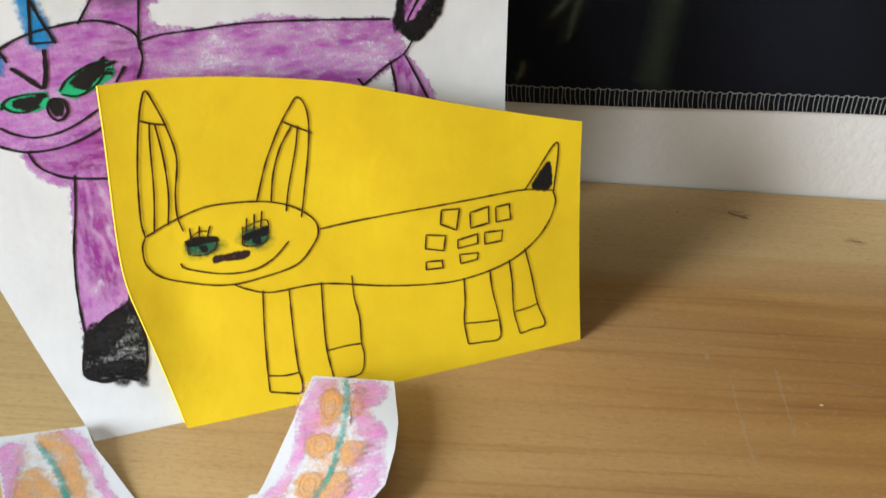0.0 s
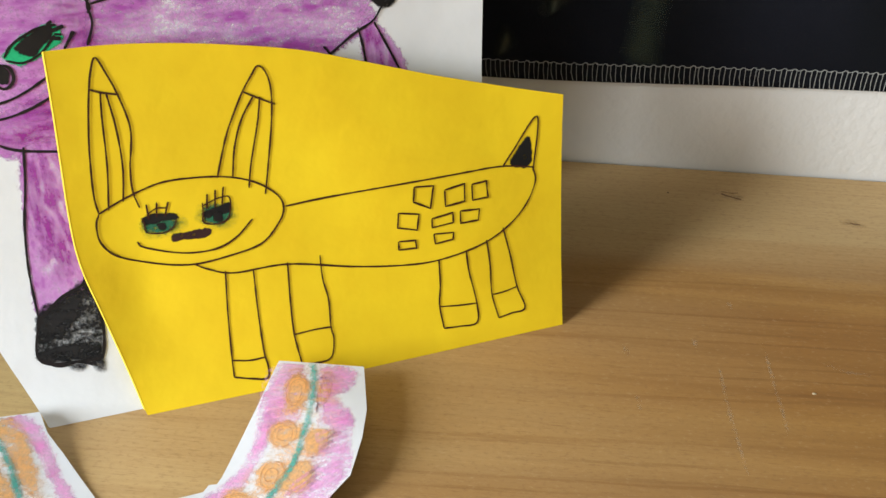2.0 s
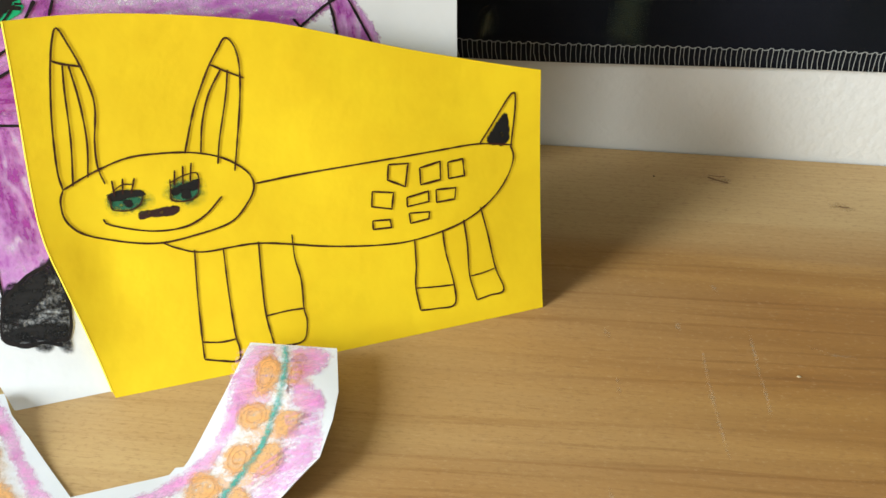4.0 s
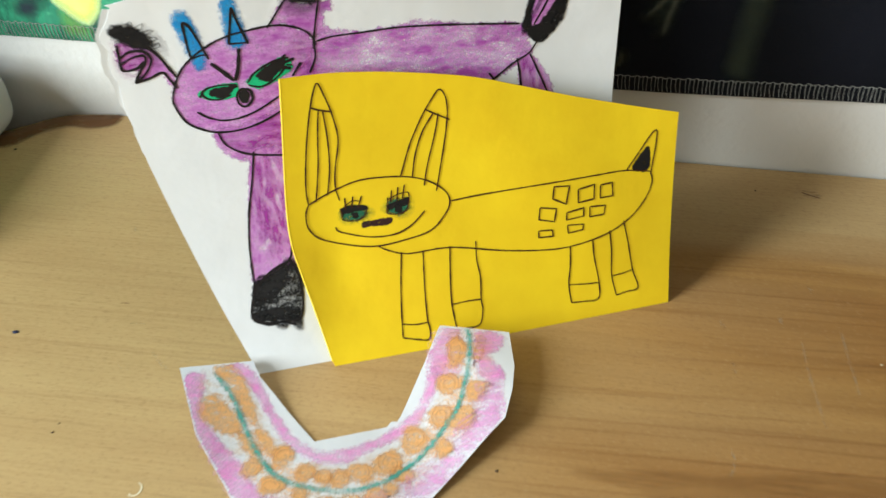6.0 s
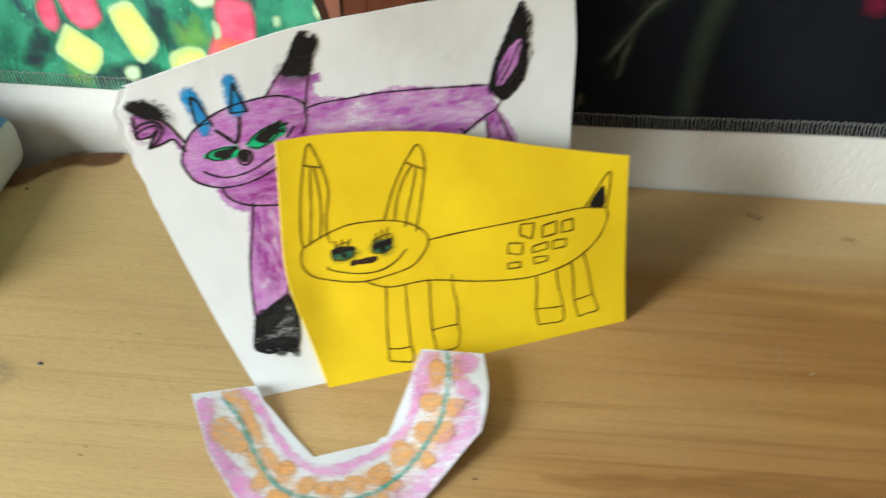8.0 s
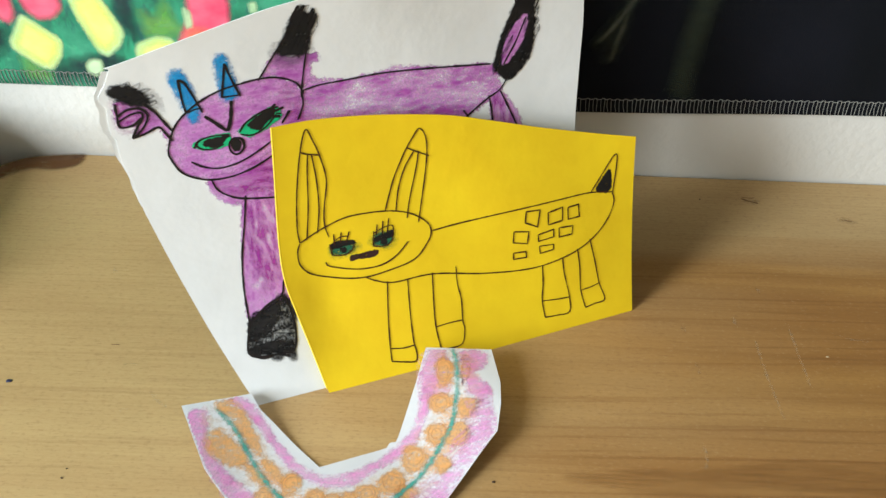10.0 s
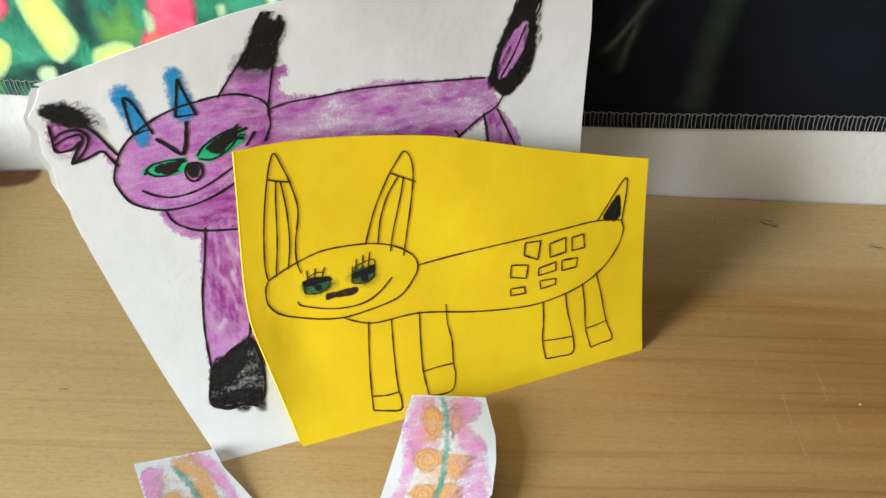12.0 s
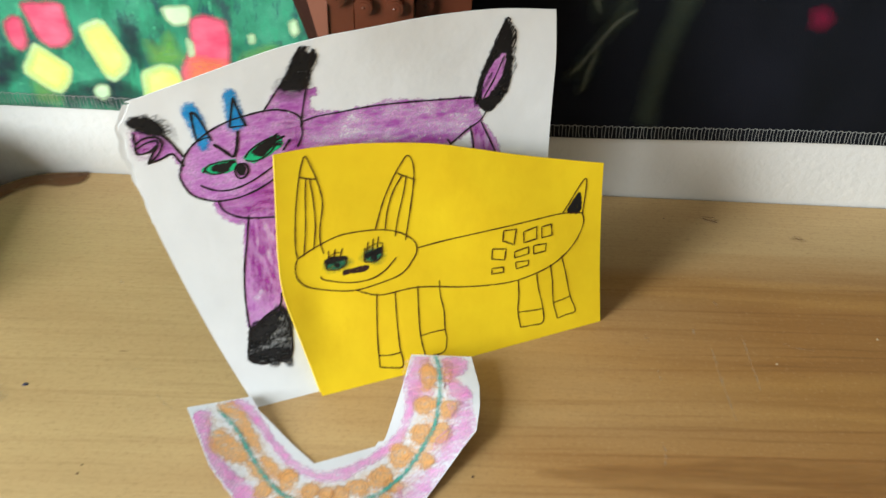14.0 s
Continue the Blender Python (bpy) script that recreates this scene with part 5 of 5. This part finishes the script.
crayon(paper_strip, STRIP, oval(20.5, -104.5, 3.1, 3.1), orange_crayon, 0.5)
loops(paper_strip, STRIP, 20.5, -104.5, 3.1, 3.1)
crayon(paper_strip, STRIP, oval(25, -98.8, 2.3, 2.8), orange_crayon, 0.5)
loops(paper_strip, STRIP, 25, -98.8, 2.3, 2.8)
crayon(paper_strip, STRIP, oval(25.7, -91.4, 2.6, 2.6), orange_crayon, 0.5)
loops(paper_strip, STRIP, 25.7, -91.4, 2.6, 2.6)
crayon(paper_strip, STRIP, oval(26.2, -83.3, 2.1, 3.8), orange_crayon, 0.5)
loops(paper_strip, STRIP, 26.2, -83.3, 2.1, 3.9)
loops(paper_strip, STRIP, 25.2, -79.4, 1.5, 1.3)
loops(paper_strip, STRIP, 31.0, -79.6, 1.3, 1.2)
crayon(paper_strip, STRIP, oval(31, -82.9, 1.1, 3.4), orange_wash, 0.5)
loops(paper_strip, STRIP, 31, -83.0, 1.25, 3.6)
crayon(paper_strip, STRIP, oval(5.8, -121.4, 2.1, 2.2), orange_crayon, 0.5)
loops(paper_strip, STRIP, 5.8, -121.4, 2.1, 2.2)
crayon(paper_strip, STRIP, oval(10.7, -120.4, 2.6, 2.3), orange_crayon, 0.5)
loops(paper_strip, STRIP, 10.7, -120.4, 2.6, 2.3)
crayon(paper_strip, STRIP, oval(15.1, -117.9, 2.1, 2.0), orange_crayon, 0.5)
loops(paper_strip, STRIP, 15.1, -117.9, 2.1, 2.0)
crayon(paper_strip, STRIP, oval(-5.3, -118.6, 2.7, 2.1), orange_crayon, 0.5)
loops(paper_strip, STRIP, -5.3, -118.6, 2.7, 2.1)
crayon(paper_strip, STRIP, oval(0.6, -119.8, 1.7, 1.9), orange_crayon, 0.5)
loops(paper_strip, STRIP, 0.6, -119.8, 1.7, 1.9)
crayon(paper_strip, STRIP, oval(19.5, -112.6, 2.5, 1.6), orange_crayon, 0.5)
loops(paper_strip, STRIP, 19.5, -112.6, 2.5, 1.6)
crayon(paper_strip, STRIP, oval(29.5, -99.3, 2.6, 2.9), orange_crayon, 0.5)
loops(paper_strip, STRIP, 29.5, -99.3, 2.6, 2.9)
crayon(paper_strip, STRIP, oval(31.5, -92.7, 2.2, 2.3), orange_crayon, 0.5)
loops(paper_strip, STRIP, 31.5, -92.7, 2.2, 2.3)
crayon(paper_strip, STRIP, oval(26.7, -106.2, 1.6, 2.3), orange_crayon, 0.5)
loops(paper_strip, STRIP, 26.7, -106.2, 1.6, 2.3)
crayon(paper_strip, STRIP, oval(17.8, -116.1, 1.6, 1.3), orange_crayon, 0.5)
loops(paper_strip, STRIP, 17.8, -116.1, 1.6, 1.3)
for turn, seed, zone in ((38, 3, [(33.5, -96), (36.5, -99.5), (31, -107), (27.5, -105)]), (40, 5, [(27, -106.5), (30.5, -108.5), (24, -118), (20.5, -114)]), (32, 7, [(20.5, -114.5), (23, -119), (15, -125), (9, -123.2), (13, -119.5)]),
                         (25, 9, [(9, -122.6), (9, -125.6), (-4, -125), (-8, -121.5), (0, -123.2)]), (60, 11, [(-9, -121), (-10.5, -124), (-19, -114.5), (-15.5, -112)]), (75, 13, [(-17, -112.5), (-20.5, -113), (-28.5, -99), (-25.5, -99), (-23.5, -105)]),
                         (20, 15, [(30.5, -79.5), (35.5, -78.5), (35, -81.5), (31.5, -84)]), (24, 17, [(31, -85), (36.6, -88.5), (36.2, -94.5), (32.5, -94)]), (15, 19, [(20.5, -80), (24, -78), (24, -88), (21, -90)])):
    scribble(paper_strip, STRIP, zone, pink_stroke, 0.62, 0.95, turn, 0.35, seed)
teal = spline(TEAL, 1.5)
way = np.gradient(teal, axis=0)
way /= np.linalg.norm(way, axis=1)[:, None]
side = np.stack([-way[:, 1], way[:, 0]], 1) * 0.48
crayon(paper_strip, STRIP, [tuple(q) for q in np.concatenate([teal + side, (teal - side)[::-1]])[::2]], teal_crayon, 0.4, 0.35)

# printed shapes of the mat, on the wall plane
print_shape([(-84.2, 31.8), (-70.1, 35.4), (-64, 32.9), (-61.2, 27.5), (-69.3, 26.2), (-85.6, 26.7)], dusk_print)
print_shape([(-65, 54.8), (-59.7, 51.6), (-60.7, 39.7), (-62.2, 42.4), (-64.1, 47.8)], dusk_print)
print_shape([(-101, 43.1), (-94.7, 42.5), (-97.2, 35.9), (-102.8, 30.7), (-107.3, 32.4)], dusk_print)
print_shape([(-58.1, 48.9), (-54.6, 46.5), (-50.9, 52), (-49.2, 46.4), (-47.1, 43.3), (-52.7, 40.3), (-57.8, 41.5)], lime_print)
print_shape([(-93.6, 34.1), (-86.6, 28.7), (-87.5, 26), (-93.7, 27.2)], lime_print)
print_shape([(-31, 45.1), (-22.5, 49.1), (-19.4, 47.5), (-33.2, 39.3)], lime_print)
print_shape([(-97.2, 52.2), (-94.4, 54.5), (-92, 53.8), (-92.1, 46.3), (-94, 43.8), (-96.1, 44.7), (-97.3, 48.1)], rose_print)
print_shape([(-91.1, 58.6), (-79.7, 59.2), (-79.3, 54), (-78.9, 48.8), (-81.8, 45.8), (-85.9, 45.2), (-88.5, 47.9), (-89.9, 53.5)], rose_print)
print_shape([(-90.5, 46.4), (-88.8, 45.4), (-81.1, 39.1), (-82.3, 34.1), (-86, 29.7), (-89.1, 30.4), (-96.2, 36.8)], yellow_print)
print_shape([(-76.3, 52.2), (-70.7, 54.9), (-68.8, 54.3), (-63.5, 42.4), (-65.3, 38.1), (-69.3, 34.5), (-71.7, 35.8), (-75.7, 47.5)], yellow_print)
print_shape([(-76.2, 31.8), (-74.2, 33.4), (-71.8, 33.2), (-71.8, 30), (-73.9, 28), (-76, 29.2)], cream_print)
print_shape([(-61.3, 38.4), (-55.1, 41.3), (-51, 40.8), (-48.6, 35.6), (-49.9, 25.7), (-61.6, 25)], yellow_print)
print_shape([(-52.1, 59.3), (-44.1, 60.2), (-44.5, 54.8), (-49.1, 53.9), (-51, 55.6)], cream_print)
print_shape([(-44.6, 55.9), (-40.6, 57.5), (-34.9, 56), (-34.2, 51.2), (-35.6, 38.3), (-48.8, 33.7), (-49.3, 39.4), (-45.3, 47)], rose_print)
print_shape([(-46.3, 43.7), (-35.7, 43.1), (-35.7, 37.8), (-48.1, 33.7)], orange_print)
print_shape([(-46.4, 50.2), (-44.7, 48.8), (-44.6, 44.9), (-46.3, 44)], cream_print)
print_shape([(-28.7, 51.9), (-27, 52.3), (-26.9, 49.8), (-28.5, 49.3)], cream_print)
print_shape([(-16.8, 56.7), (-14.9, 57.5), (-14.2, 53.6), (-15.8, 52.1), (-16.8, 53.8)], cream_print)
print_shape([(-118.8, 41.8), (-115.2, 40.9), (-114.2, 35.4), (-117.9, 30.9), (-122.5, 30.1)], rose_print)
print_shape([(126.4, 67.6), (129.9, 68.5), (132.7, 64.9), (131, 62.3), (127.3, 63)], dim_rose_print)
print_streak([(63, 42.4), (68.6, 52.3), (73.3, 60.7), (78.3, 65.2)], 3)
print_streak([(66.8, 38.6), (68.6, 46.9), (70.3, 51.9)], 2)
print_streak([(92.2, 71.3), (89.8, 58.5), (88.1, 45), (87.5, 27.4)], 6)
print_streak([(66.5, 69), (69.3, 62.1)], 3)
print_streak([(75.6, 69.9), (74.5, 63.5), (72.7, 58.8)], 4)
print_streak([(57.4, 28.2), (58.7, 33.6)], 2)
print_streak([(63.5, 44), (68.6, 52.3), (73.3, 60.3), (78.5, 65.5)], 0.9, pale_streak_print)
print_streak([(67.5, 38.7), (68.6, 46.9), (70.3, 52.5)], 0.7, pale_streak_print)
print_streak([(66.8, 69), (68.8, 63.9)], 0.9, pale_streak_print)
print_streak([(57.1, 27.9), (58.4, 32.8)], 0.8, pale_streak_print)


# ---------------------------------------------------------------- brown brick prop behind the sheets
def stud(x, y, z, base):
    """A round stud that points to the front, with a raised mark on its cap."""
    bm = bmesh.new()
    for r, depth, push in ((2.3, 1.8, 0.9), (1.45, 0.3, 1.85)):
        made = bmesh.ops.create_cone(bm, cap_ends=True, segments=24, radius1=r * MM, radius2=r * MM, depth=depth * MM)["verts"]
        rim = [e for e in bm.edges if all(v in made and v.co.z > 0 for v in e.verts)]
        bmesh.ops.translate(bm, verts=made, vec=(0, 0, push * MM))
        bmesh.ops.bevel(bm, geom=rim, offset=min(0.3, depth * 0.4) * MM, segments=2, affect="EDGES")
    dome = bmesh.ops.create_uvsphere(bm, u_segments=12, v_segments=8, radius=0.5 * MM)["verts"]
    bmesh.ops.translate(bm, verts=dome, vec=(0, 0, 1.72 * MM))
    round_faces = {f for v in dome for f in v.link_faces}
    for f in round_faces:
        f.smooth = True
    for v in bm.verts:
        v.co = Vector((x * MM + v.co.x, y * MM - v.co.z, z * MM + v.co.y))
    return part("stud", bm, brown_plastic, base)


def brick_prop():
    base = tagged(new("brick_tower"), "brown plastic brick tower with round studs behind paper sheets", "toy bricks")
    y0 = -35.5
    part("brick", box(-1.2 * MM, y0 * MM, 0, 32.8 * MM, -0.018, 9.52 * MM, 0.0003, 1), brown_plastic, base)
    for x0, x1, front, studs in ((-1.2, 5.1, y0, ((1.0, 82.6),)), (5.1, 19.1, y0, ((7.4, 80.8), (14.6, 80.8))), (19.15, 32.8, y0 + 5.5, ((21.6, 79.2),))):
        for low, high in ((9.55, 39.55), (39.55, 69.55), (69.55, 92.05)):
            brick = part("brick", box((x0 + 0.03) * MM, front * MM, (low + 0.02) * MM, (x1 - 0.03) * MM, -0.018, (high - 0.02) * MM, 0.0002, 1), brown_plastic, base)
        for x, z in studs:
            stud(x, front, z, brick)
    part("plate", box(5.2 * MM, (y0 - 2.6) * MM, 87.2 * MM, 33.4 * MM, (y0 - 0.05) * MM, 92.0 * MM, 0.0003, 1), dark_shade_plastic, base, "dark brown overhanging plate")
    # wedge bricks at the side: lit slanting facet, shaded outward-flaring one, both by colour
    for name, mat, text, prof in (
            ("slope_brick", lit_slope_plastic, "smooth slanted brown brick", lambda i, o: [(-1.25, y0 - 0.6), (i, y0 + 2.2), (i, y0 + 14.0), (-1.25, y0 + 14.0)]),
            ("wing_brick", dark_shade_plastic, "flaring brown brick, shade put into its colour", lambda i, o: [(i - 0.04, y0 + 2.3), (o, y0 + 3.6), (o, y0 + 13.0), (i - 0.04, y0 + 13.0)])):
        bm = bmesh.new()
        rows = [[bm.verts.new(Vector((x, y, z)) * MM) for x, y in prof(min(-1.5, -4.2 - 0.242 * (z - 71.9)), min(-3.0, -7.4 - 0.32 * (z - 71.1)))] for z in (50.0, 61.0, 92.0)]
        bm.faces.new(rows[0])
        bm.faces.new(rows[-1])
        for r0, r1 in zip(rows, rows[1:]):
            for i in range(4):
                bm.faces.new((r0[i], r0[(i + 1) % 4], r1[(i + 1) % 4], r1[i]))
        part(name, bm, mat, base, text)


brick_prop()


# ---------------------------------------------------------------- painted block
def block():
    bm = box(-0.1955, -0.080, 0.0, -0.111, -0.0065, 0.0196, 0.0066, 5)
    for v in bm.verts:
        v.co += noise.noise_vector(v.co * 60) * 0.0007
        v.co.z = max(v.co.z, 0.0002)
    # unseen raised end, added only to cast shade on the wall
    high = box(-0.2405, -0.076, 0.0004, -0.178, -0.010, 0.092, 0.0066, 5)
    me = bpy.data.meshes.new("painted_block")
    high.to_mesh(me)
    high.free()
    bm.from_mesh(me)
    bpy.data.meshes.remove(me)
    ob = part("painted_block", bm, block_paint, smooth=True)
    tagged(ob, "white rounded block, chipped blue paint, with added unseen shading end", "block")


block()
stitches()
